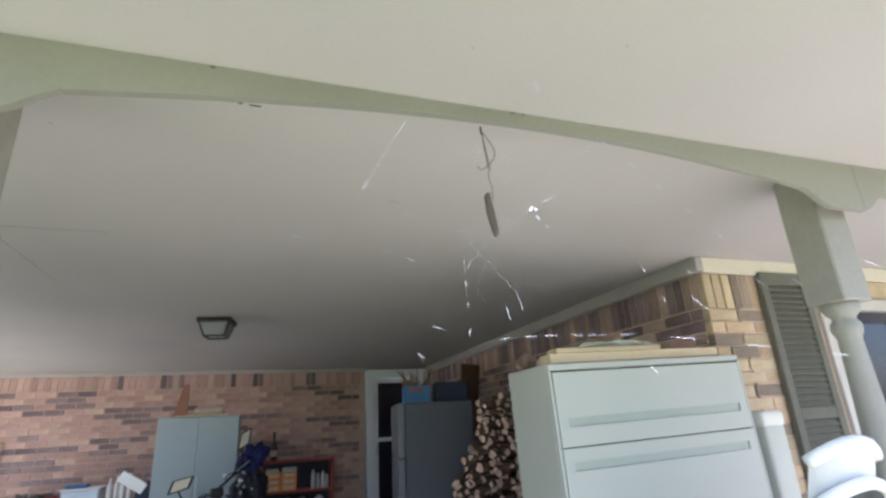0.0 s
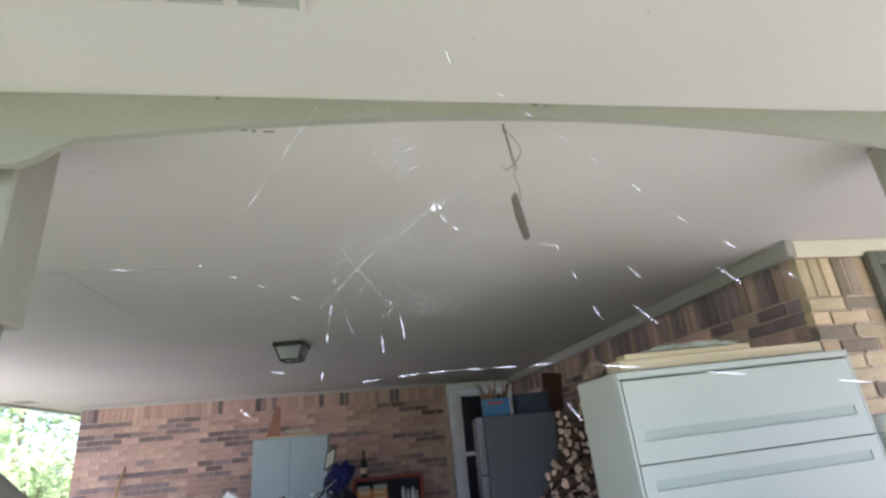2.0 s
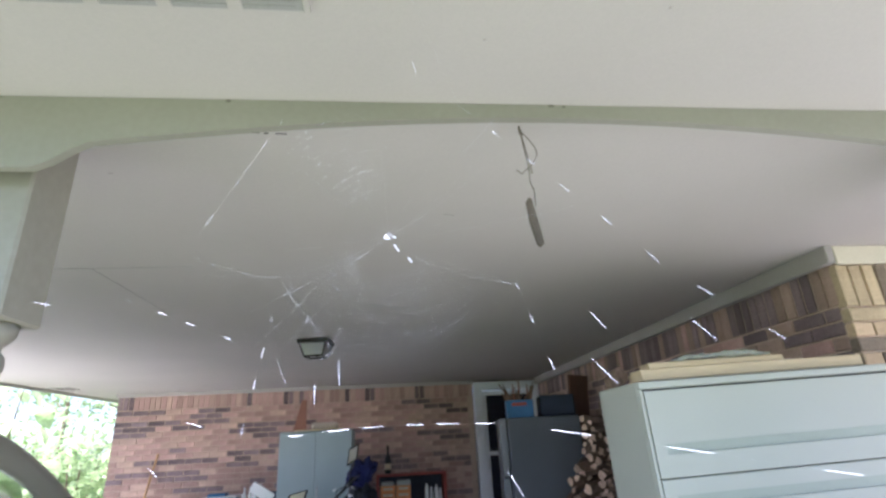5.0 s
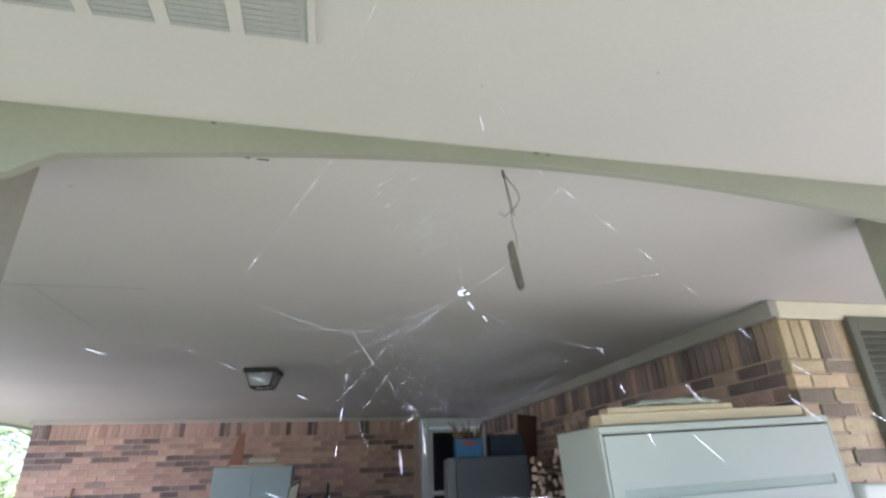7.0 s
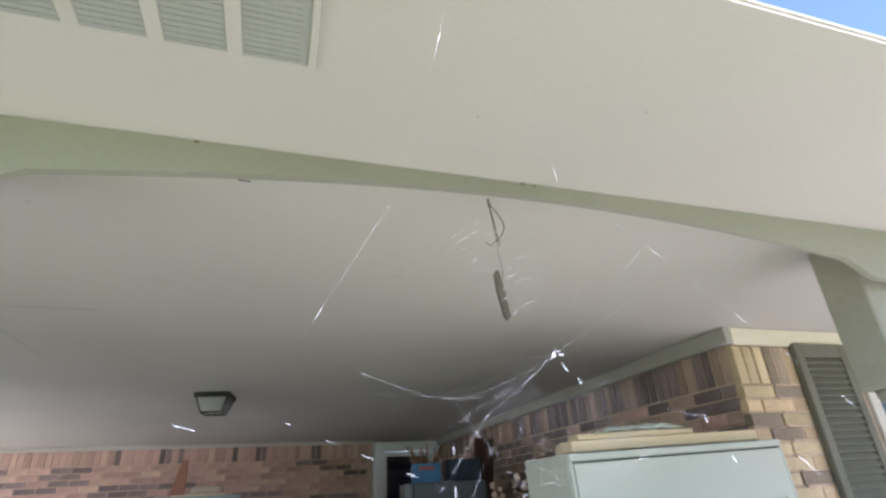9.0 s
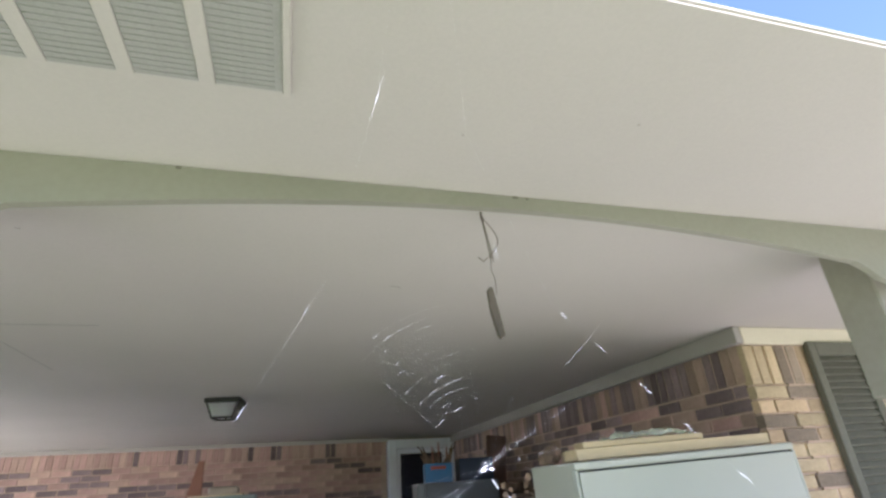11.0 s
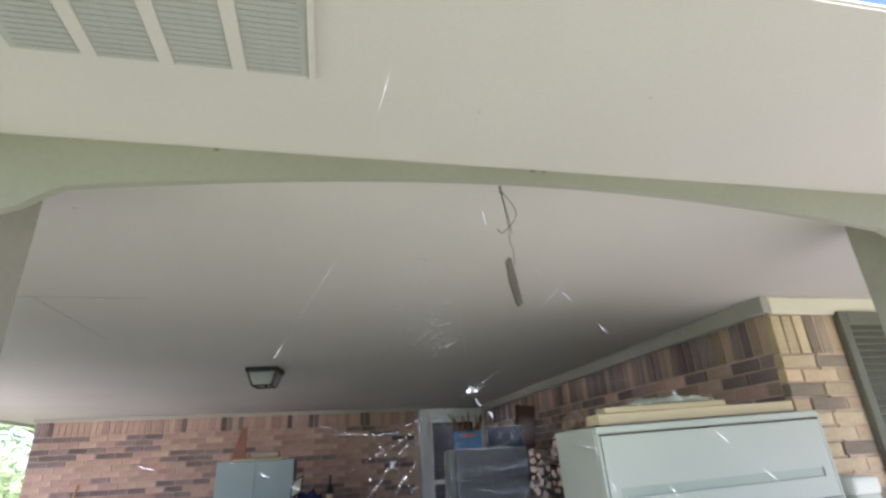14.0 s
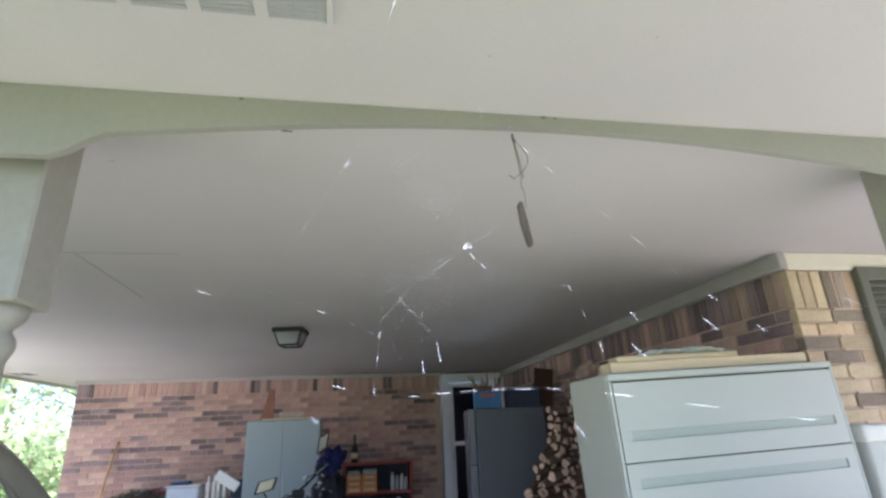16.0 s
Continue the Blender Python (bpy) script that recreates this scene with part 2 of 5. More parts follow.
def lathe(profile, bm=None, sides=20, centre=(0, 0)):
    """A turned solid about the z axis from (radius, height) pairs."""
    b = bm if bm is not None else bmesh.new()
    rings = [[b.verts.new((centre[0] + r * math.cos(k), centre[1] + r * math.sin(k), z)) for k in (2 * math.pi * n / sides for n in range(sides))] for r, z in profile]
    for s, t in zip(rings, rings[1:]):
        for k in range(sides):
            b.faces.new((s[k], s[(k + 1) % sides], t[(k + 1) % sides], t[k]))
    b.faces.new(rings[0][::-1])
    b.faces.new(rings[-1])
    return b


def prism(outline, axis, a, c, bm=None):
    """A flat outline of two coordinates drawn out along the axis from a to c."""
    b = bm if bm is not None else bmesh.new()
    def at(u, v, w):
        return {"x": (w, u, v), "y": (u, w, v), "z": (u, v, w)}[axis]
    f = [b.verts.new(at(u, v, a)) for u, v in outline]
    g = [b.verts.new(at(u, v, c)) for u, v in outline]
    b.faces.new(f)
    b.faces.new(g[::-1])
    n = len(f)
    for k in range(n):
        b.faces.new((f[k], f[(k + 1) % n], g[(k + 1) % n], g[k]))
    return b


def leaf_mesh(name, material, n, spread, size, seed, drop=0.3, long=2.2):
    """Many bent leaves round a cloud of points, in one mesh."""
    rnd = random.Random(seed)
    verts, faces = [], []
    cl = [(Vector((rnd.gauss(0, 1), rnd.gauss(0, 1), rnd.gauss(0, 0.8))).normalized() * rnd.uniform(0.35, 1.0) ** 0.5, rnd.uniform(0.12, 0.3)) for _ in range(max(6, n // 45))]
    for k in range(n):
        c, r = cl[rnd.randrange(len(cl))]
        p = c + Vector((rnd.gauss(0, r), rnd.gauss(0, r), rnd.gauss(0, r)))
        p = Vector((p.x * spread[0], p.y * spread[1], p.z * spread[2]))
        d = Vector((rnd.gauss(0, 1), rnd.gauss(0, 1), rnd.gauss(-drop, 0.6))).normalized()
        s = size * rnd.uniform(0.6, 1.3)
        u = d.cross(Vector((rnd.gauss(0, 1), rnd.gauss(0, 1), rnd.gauss(0, 1)))).normalized()
        w = d.cross(u)
        i = len(verts)
        verts += [p, p + d * s * 0.5 + u * s / long / 2 + w * s * 0.06, p + d * s * 0.5 - u * s / long / 2 + w * s * 0.06, p + d * s - w * s * 0.1]
        faces += [(i, i + 1, i + 3, i + 2)]
    me = bpy.data.meshes.new(name)
    me.from_pydata(verts, [], faces)
    me.materials.append(material)
    return me


# ---------------------------------------------------------------- setting
H = 2.31                       # ceiling over the carport floor
BACK_Y, BACK_X0 = 7.67, -3.12  # back wall and its free end
SIDE_X, FRONT_WALL_Y = 2.47, 2.42
EAVE_Y, EAVE_X = 0.778, -3.50
DOOR_X0, DOOR_X1 = 1.56, 2.47
BEAM_Y = 1.368

ground = bmesh.new()
bmesh.ops.create_grid(ground, x_segments=60, y_segments=60, size=60)
for v in ground.verts:
    far = max(0, math.hypot(v.co.x, v.co.y - 4) - 9)
    v.co.z = -0.12 + min(1.2, 0.03 * far) + 0.03 * noise.noise(v.co * 0.6) * min(1, far)
    if far > 25:
        v.co *= 1 + (far - 25) * 0.3
        v.co.z = 1.0
solid("ground", ground, M_GRASS, "sunlit green lawn round the carport", "lawn", "structure")
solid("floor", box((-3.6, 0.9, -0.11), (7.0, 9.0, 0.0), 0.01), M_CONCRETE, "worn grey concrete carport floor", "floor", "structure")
# Unseen slabs beside and in front, added to bounce sunlight onto the ceiling.
solid("driveway", prism([(-11.0, -1.5), (-3.602, -1.5), (-3.602, 5.7), (-4.7, 5.7), (-4.7, 9.2), (-11.0, 9.2)], "z", -0.115, -0.02), M_BOUNCE_PALE, "unseen pale concrete driveway added to bounce sun into the carport", "driveway", "structure")
solid("bounce_path", box((1.7, -9.0, -0.115), (9.0, 0.898, -0.02), 0.01), M_PATH, "unseen concrete path added to bounce sun onto the front soffit", "path", "structure")

solid("ceiling", box((EAVE_X, EAVE_Y, H), (7.0, 9.0, H + 0.005)), M_CEIL, "painted flat carport ceiling and front soffit", "ceiling", "structure")
b = bmesh.new()
box((-1.9, 2.5635, H - 0.0012), (-0.45, 2.5665, H + 0.001), 0, b)
box((-0.8765, 2.568, H - 0.0012), (-0.8735, 3.35, H + 0.001), 0, b)
solid("ceiling_seam", b, mat("seam_filler", (0.31, 0.29, 0.27), 0.9, 0.2, 20, 90, 0.1), "thin open joints between the ceiling boards", "seam", "structure")
b = bmesh.new()
for k, w in enumerate((0.018, 0.012, 0.03)):
    box((0.055 + 0.028 * k, 1.503 + 0.002 * k, H - 0.002), (0.055 + 0.028 * k + w, 1.506 + 0.002 * k, H + 0.001), 0, b)
solid("ceiling_scar", b, M_SEAM, "short dark scratches in the ceiling paint", "scratch", "structure")
b = bmesh.new()
for k, (x, z, w) in enumerate(((0.835, H - 0.005, 0.008), (0.80, H - 0.004, 0.014), (0.03, H - 0.005, 0.010))):
    box((x, BEAM_Y - 0.002, z - 0.003), (x + w, BEAM_Y + 0.001, z + 0.003), 0, b)
solid("header_marks", b, mat("dirt_mark", (0.16, 0.15, 0.12), 0.95, 0.3, 60, 200, 0.2), "small dirt specks and nail heads on the header board", "mark", "structure")
b = bmesh.new()
for x, y, w in ((0.60, 2.02, 0.03), (0.63, 2.03, 0.012), (-0.4, 1.72, 0.012), (0.2, 3.1, 0.02), (1.4, 2.6, 0.012), (0.95, 1.05, 0.006), (0.6, 1.15, 0.005)):
    box((x, y, H - 0.0008), (x + w, y + 0.006, H + 0.001), 0, b)
solid("ceiling_smudge", b, mat("smudge", (0.33, 0.30, 0.27), 0.95, 0.2, 60, 200, 0.1), "faint scuff marks on the ceiling", "scuff mark", "structure")
# roof over the slab
b = prism([(EAVE_Y + 0.002, H + 0.0065), (9.1, H + 0.0065), (9.1, H + 0.2), (5.0, H + 1.3), (EAVE_Y + 0.002, H + 0.009)], "x", EAVE_X - 0.02, 7.0)
solid("roof", b, M_ROOF, "low shingled roof over the carport", "roof", "structure")
solid("fascia", box((EAVE_X, EAVE_Y - 0.008, H + 0.001), (7.0, EAVE_Y - 0.002, H + 0.005)), M_TRIM, "thin painted drip edge along the front eave", "fascia", "structure")
solid("fascia_side", box((EAVE_X - 0.045, EAVE_Y, H - 0.03), (EAVE_X - 0.002, 9.0, H + 0.17), 0.003), M_TRIM, "painted fascia board along the open side", "fascia", "structure")


def arch(x, x0, x1, low, high):
    """Underside of a scalloped header: a quick curve off each post, then a long flat arch."""
    u = (x - x0) / (x1 - x0)
    e = min(u, 1 - u) * (x1 - x0)
    s = min(1.0, e / 0.115)
    s = s * s * (3 - 2 * s)
    return low + (0.052 * s) + (high - low - 0.052) * (1 - (2 * u - 1) ** 2) ** 1.15


def header(name, x0, x1, low, high, xa, xb):
    n = 64
    outline = [(xa, H - 0.001), (xa, low)]
    outline += [(x0 + (x1 - x0) * k / n, arch(x0 + (x1 - x0) * k / n, x0, x1, low, high)) for k in range(n + 1)]
    outline += [(xb, low), (xb, H - 0.001)]
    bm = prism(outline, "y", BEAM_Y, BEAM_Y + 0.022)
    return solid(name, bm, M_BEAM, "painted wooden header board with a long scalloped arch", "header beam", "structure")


POST_W = 0.14
POSTS = (-3.10, -0.393 - POST_W, 2.03)
LOW, HIGH = 2.129, 2.272
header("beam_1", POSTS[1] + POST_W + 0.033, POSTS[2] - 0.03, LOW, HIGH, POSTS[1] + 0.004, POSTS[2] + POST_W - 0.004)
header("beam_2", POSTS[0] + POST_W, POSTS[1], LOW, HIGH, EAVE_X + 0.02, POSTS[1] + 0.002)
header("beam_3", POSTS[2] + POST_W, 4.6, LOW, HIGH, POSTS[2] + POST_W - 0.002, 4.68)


def turned_post(x):
    t = thing("porch_post", pose(x + POST_W / 2, BEAM_Y + 0.057 + POST_W / 2 + 0.012, 0), "cream-painted turned wooden porch post under the header", "post", "porch posts")
    h = POST_W / 2
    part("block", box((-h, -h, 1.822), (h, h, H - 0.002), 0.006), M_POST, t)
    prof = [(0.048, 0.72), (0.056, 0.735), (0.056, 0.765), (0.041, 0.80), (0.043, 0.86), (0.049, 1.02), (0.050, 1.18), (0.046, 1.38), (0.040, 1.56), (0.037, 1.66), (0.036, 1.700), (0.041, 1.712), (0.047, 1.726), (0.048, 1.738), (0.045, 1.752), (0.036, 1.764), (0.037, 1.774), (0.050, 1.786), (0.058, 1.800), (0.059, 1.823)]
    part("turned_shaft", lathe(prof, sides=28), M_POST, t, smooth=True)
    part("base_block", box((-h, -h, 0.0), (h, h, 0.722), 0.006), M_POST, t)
    return t


for px in POSTS:
    turned_post(px)


solid("trim_back", box((BACK_X0 - 0.02, BACK_Y - 0.03, H - 0.045), (DOOR_X0 - 0.002, BACK_Y - 0.002, H - 0.001), 0.004), M_CEIL, "beige painted trim board along the back wall", "trim", "structure")
solid("trim_side", box((SIDE_X - 0.045, FRONT_WALL_Y - 0.022, H - 0.085), (SIDE_X - 0.002, BACK_Y - 0.034, H - 0.001), 0.004), M_TRIM_SHADED, "painted trim board along the side wall, darkened for shade", "trim", "structure")
solid("trim_front", box((SIDE_X, FRONT_WALL_Y - 0.022, H - 0.09), (6.9, FRONT_WALL_Y - 0.002, H - 0.001), 0.004), M_TRIM_LIT_CREAM, "cream painted trim board over the porch wall, lightened as the lit side", "trim", "structure")

# wall cores behind the brick faces
MORTAR = "recessed mortar between the bricks of the wall"
wall_back = solid("wall_back", box((BACK_X0 + 0.006, BACK_Y + 0.008, 0.0), (DOOR_X0 - 0.02, BACK_Y + 0.22, H - 0.001)), M_MORTAR, "mixed red and dark brick back wall of the carport", "wall", "structure")
wall_side = solid("wall_side", box((SIDE_X + 0.008, FRONT_WALL_Y + 0.012, 0.0), (SIDE_X + 0.22, BACK_Y + 0.22, H - 0.001)), M_MORTAR, "mixed brick side wall of the carport, shade put into darker bricks", "wall", "structure")
wall_front = solid("wall_front", box((SIDE_X + 0.225, FRONT_WALL_Y + 0.0045, 0.0), (3.30, FRONT_WALL_Y + 0.22, H - 0.001)), M_MORTAR, "tan and dark brick house wall beside the porch", "wall", "structure")
b = box((4.30, FRONT_WALL_Y + 0.008, 0.0), (6.9, FRONT_WALL_Y + 0.22, H - 0.001))
box((3.30, FRONT_WALL_Y + 0.008, 0.0), (4.30, FRONT_WALL_Y + 0.22, 0.75), 0, b)
box((3.30, FRONT_WALL_Y + 0.008, 2.10), (4.30, FRONT_WALL_Y + 0.22, H - 0.001), 0, b)
solid("wall_front_far", b, M_BRICK_TAN, "tan brick house wall round the porch window", "wall", "structure")
b = box((DOOR_X0 - 0.018, BACK_Y + 0.12, H - 0.03), (DOOR_X1 + 0.006, BACK_Y + 0.22, H - 0.001))
solid("wall_over_door", b, M_MORTAR, "strip of wall over the back door", "wall", "structure")
solid("wall_house_east", box((6.902, FRONT_WALL_Y + 0.008, 0.0), (7.0, 9.0, H - 0.001)), M_BRICK_TAN, "plain brick end wall of the house", "wall", "structure")
solid("wall_house_north", box((SIDE_X + 0.225, 8.9, 0.0), (6.9, 9.0, H - 0.001)), M_BRICK_TAN, "plain brick rear wall of the house", "wall", "structure")
# rooms behind door and window, their lack of light painted on the walls
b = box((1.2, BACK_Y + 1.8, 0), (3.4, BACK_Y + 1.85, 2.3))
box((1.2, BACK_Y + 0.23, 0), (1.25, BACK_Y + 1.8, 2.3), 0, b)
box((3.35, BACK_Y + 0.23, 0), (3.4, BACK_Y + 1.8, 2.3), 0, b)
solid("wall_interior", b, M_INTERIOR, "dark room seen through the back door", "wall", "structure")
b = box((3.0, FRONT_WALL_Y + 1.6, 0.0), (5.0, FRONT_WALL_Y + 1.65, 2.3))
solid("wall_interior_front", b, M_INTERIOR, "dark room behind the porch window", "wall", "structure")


# ---------------------------------------------------------------- door and window
def back_door():
    d = thing("door_1", pose(DOOR_X0, BACK_Y, 0), "white-framed glazed storm door standing shut", "door", kind="structure")
    w, top = DOOR_X1 - DOOR_X0, 2.285
    part("door_frame", box((0.0, -0.035, 0.0), (0.105, 0.10, top), 0.004), M_DOOR, d)
    part("door_frame", box((w - 0.105, -0.035, 0.0), (w - 0.002, 0.10, top), 0.004), M_DOOR, d)
    part("door_head", box((0.107, -0.033, 2.17), (w - 0.107, 0.10, top), 0.004), M_DOOR, d)
    leaf = part("door_leaf", box((0.112, 0.0, 0.02), (0.165, 0.045, 2.16), 0.004), M_DOOR, d)
    part("stile", box((w - 0.165, 0.0, 0.02), (w - 0.112, 0.045, 2.16), 0.004), M_DOOR, leaf)
    for z0, z1 in ((0.02, 0.25), (1.325, 1.375), (2.105, 2.16)):
        part("rail", box((0.167, 0.002, z0), (w - 0.167, 0.043, z1), 0.003), M_DOOR, leaf)
    for z0, z1 in ((0.252, 1.323), (1.377, 2.103)):
        part("pane", box((0.167, 0.018, z0), (w - 0.167, 0.024, z1)), M_DARKGLASS, leaf, "dark reflecting glass")
    part("door_handle", tube([(0.138, -0.002, 1.28), (0.138, -0.045, 1.28), (0.138, -0.045, 1.16), (0.138, -0.002, 1.16)], 0.008), M_STEEL, leaf, "steel pull handle")
    return d


back_door()


def porch_window():
    w = thing("window_1", pose(3.30, FRONT_WALL_Y, 0), "white-framed porch window with reflecting glass", "window", kind="structure")
    for lo, hi in (((0.0, -0.02, 0.75), (0.07, 0.09, 2.10)), ((0.93, -0.02, 0.75), (1.0, 0.09, 2.10)), ((0.072, -0.018, 2.03), (0.928, 0.09, 2.10)), ((0.072, -0.018, 1.39), (0.928, 0.09, 1.44))):
        part("window_frame", box(lo, hi, 0.004), M_TRIM, w)
    part("window_sill", box((-0.03, -0.06, 0.70), (1.03, 0.09, 0.748), 0.006), M_TRIM, w)
    for z0, z1 in ((0.75, 1.388), (1.442, 2.028)):
        part("pane", box((0.072, 0.03, z0), (0.928, 0.036, z1)), M_DARKGLASS, w)
    return w


porch_window()


def shutter(x, label):
    w, z0, z1 = 0.37, 0.72, 2.232
    s = thing("window_shutter", pose(x, FRONT_WALL_Y - 0.006, 0), label, "shutter", "window shutters")
    for lo, hi in (((0, -0.035, z0), (0.05, 0, z1)), ((w - 0.05, -0.035, z0), (w, 0, z1)), ((0.051, -0.033, z1 - 0.07), (w - 0.051, 0, z1)), ((0.051, -0.033, z0), (w - 0.051, 0, z0 + 0.08)), ((0.051, -0.033, 1.42), (w - 0.051, 0, 1.48))):
        part("shutter_frame", box(lo, hi, 0.003), M_SHUTTER, s)
    slat = mesh_of(box((0.05, -0.004, -0.021), (w - 0.05, 0.004, 0.021)), "slat", M_SHUTTER)
    for a, c in ((z0 + 0.10, 1.40), (1.50, z1 - 0.085)):
        n = int((c - a) / 0.033)
        for k in range(n + 1):
            o = new("slat", slat)
            o.parent = s
            o.matrix_basis = pose(0, -0.016, a + (c - a) * k / n, -32)
    return s


shutter(2.855, "dark green-grey louvred shutter on the brick wall")
shutter(4.33, "dark green-grey louvred shutter beyond the window")


# ---------------------------------------------------------------- ceiling fittings
def ceiling_lamp():
    t = thing("ceiling_light", pose(-0.158, 4.34, H, 0, 0, -8), "black flush lantern with frosted glass on the ceiling", "ceiling light")
    part("base_plate", box((-0.116, -0.116, -0.034), (0.116, 0.116, -0.001), 0.005), M_IRON, t)
    top, bot, h = 0.104, 0.068, -0.128
    for sx, sy in ((1, 1), (1, -1), (-1, 1), (-1, -1)):
        part("corner_bar", tube([(sx * top, sy * top, -0.018), (sx * bot, sy * bot, h)], 0.007, sides=6), M_IRON, t)
    for k in range(4):
        m = pose(0, 0, 0, 0, 0, 90 * k)
        b = bmesh.new()
        v = [b.verts.new(p) for p in ((-top + 0.006, -top, -0.022), (top - 0.006, -top, -0.022), (bot - 0.005, -bot, h), (-bot + 0.005, -bot, h))]
        b.faces.new(v)
        bmesh.ops.solidify(b, geom=b.faces[:], thickness=0.004)
        part("glass_pane", b, M_FROST, t, "frosted glass pane", m=m)
        part("bottom_bar", tube([(-bot, -bot, h), (bot, -bot, h)], 0.007, sides=6), M_IRON, t, m=m)
    part("bulb", lathe([(0.012, -0.03), (0.014, -0.05), (0.028, -0.075), (0.028, -0.095), (0.012, -0.112)], sides=14), M_WHITE, t, "unlit white bulb", smooth=True)
    part("finial", tube([(0.03, -0.07, h + 0.003), (0.03, -0.07, h - 0.012)], 0.006, sides=6), M_IRON, t)
    return t


ceiling_lamp()


def soffit_vent(x, y, label, w=0.496, d=0.20, cols=4, mesh=M_VENT):
    t = thing("soffit_vent", pose(x, y, H), label, "vent", "soffit vents")
    pitch = w / cols
    part("backing", box((0, 0, -0.003), (w, d, -0.0005)), mesh, t)
    part("frame", box((-0.012, -0.012, -0.010), (w + 0.012, -0.001, -0.0005), 0.002), M_CEIL, t)
    part("frame", box((w - 0.001, 0.0, -0.010), (w + 0.012, d, -0.0005), 0.002), M_CEIL, t)
    for k in range(1, cols):
        part("bar", box((pitch * k - 0.013, 0.001, -0.0065), (pitch * k + 0.013, d - 0.001, -0.0032), 0.001), M_CEIL, t)
    slat = mesh_of(box((0, -0.0042, -0.0015), (pitch - 0.03, 0.0042, 0.0)), "slat", mesh)
    for k in range(cols):
        for j in range(16):
            o = new("slat", slat)
            o.parent = t
            o.matrix_basis = pose(pitch * k + 0.015, 0.008 + j * (d - 0.016) / 15, -0.0034, 8)
    return t


soffit_vent(-0.246, 0.892, "grey louvred soffit vent in the eave")
soffit_vent(-3.40, 6.70, "small brownish soffit vent near the open side", 0.18, 0.22, 2, mat("tarnished_vent", (0.16, 0.145, 0.12), 0.8, 0.2, 12, 200, 0.3, spec=0.1))


# ---------------------------------------------------------------- hanging wire and stick
def hanging_wire():
    t = thing("hanging_wire", pose(0.748, 1.462, H), "thin dark wire looped from the ceiling", "wire")
    part("hook", tube([(0.0, 0, 0.0), (0.0, 0, -0.02), (0.006, 0.002, -0.026)], 0.003, sides=6), M_WIRE, t)
    pts = []
    for k in range(19):
        a = k / 18
        pts.append((0.002 + 0.038 * math.sin(math.pi * min(1, a * 1.25)) ** 1.2 - 0.022 * max(0, a - 0.72) / 0.28, 0.004 * math.sin(6 * a), -0.012 - 0.132 * min(1, a * 1.22) + 0.012 * max(0, a - 0.85) / 0.15))
    part("loop", tube(pts, 0.0014, sides=6), M_WIRE, t)
    part("strand", tube([(0.0, 0, -0.01), (0.007, 0, -0.07), (0.015, 0.002, -0.135)], 0.0014, sides=6), M_WIRE, t)
    part("strand", tube([(0.002, 0.003, -0.01), (0.012, 0.003, -0.07), (0.022, 0.002, -0.14)], 0.0013, sides=6), M_WIRE, t)
    part("drop_wire", tube([(0.014, 0, -0.13), (0.012, 0, -0.165), (0.02, 0, -0.19), (0.019, 0.0, -0.232)], 0.0011, sides=6), M_WIRE, t)
    s = thing("hanging_stick", pose(0.755, 1.462, H - 0.222), "short flat weathered stick hung on the wire", "stick")
    b = prism([(-0.0125, 0.0), (-0.004, 0.012), (0.003, 0.008), (0.012, -0.05), (0.022, -0.112), (0.012, -0.121), (0.004, -0.112), (-0.008, -0.05)], "y", -0.006, 0.006)
    bmesh.ops.bevel(b, geom=b.edges[:], offset=0.002, segments=1, affect="EDGES")
    part("lath", b, M_STICK, s)
    return t


hanging_wire()


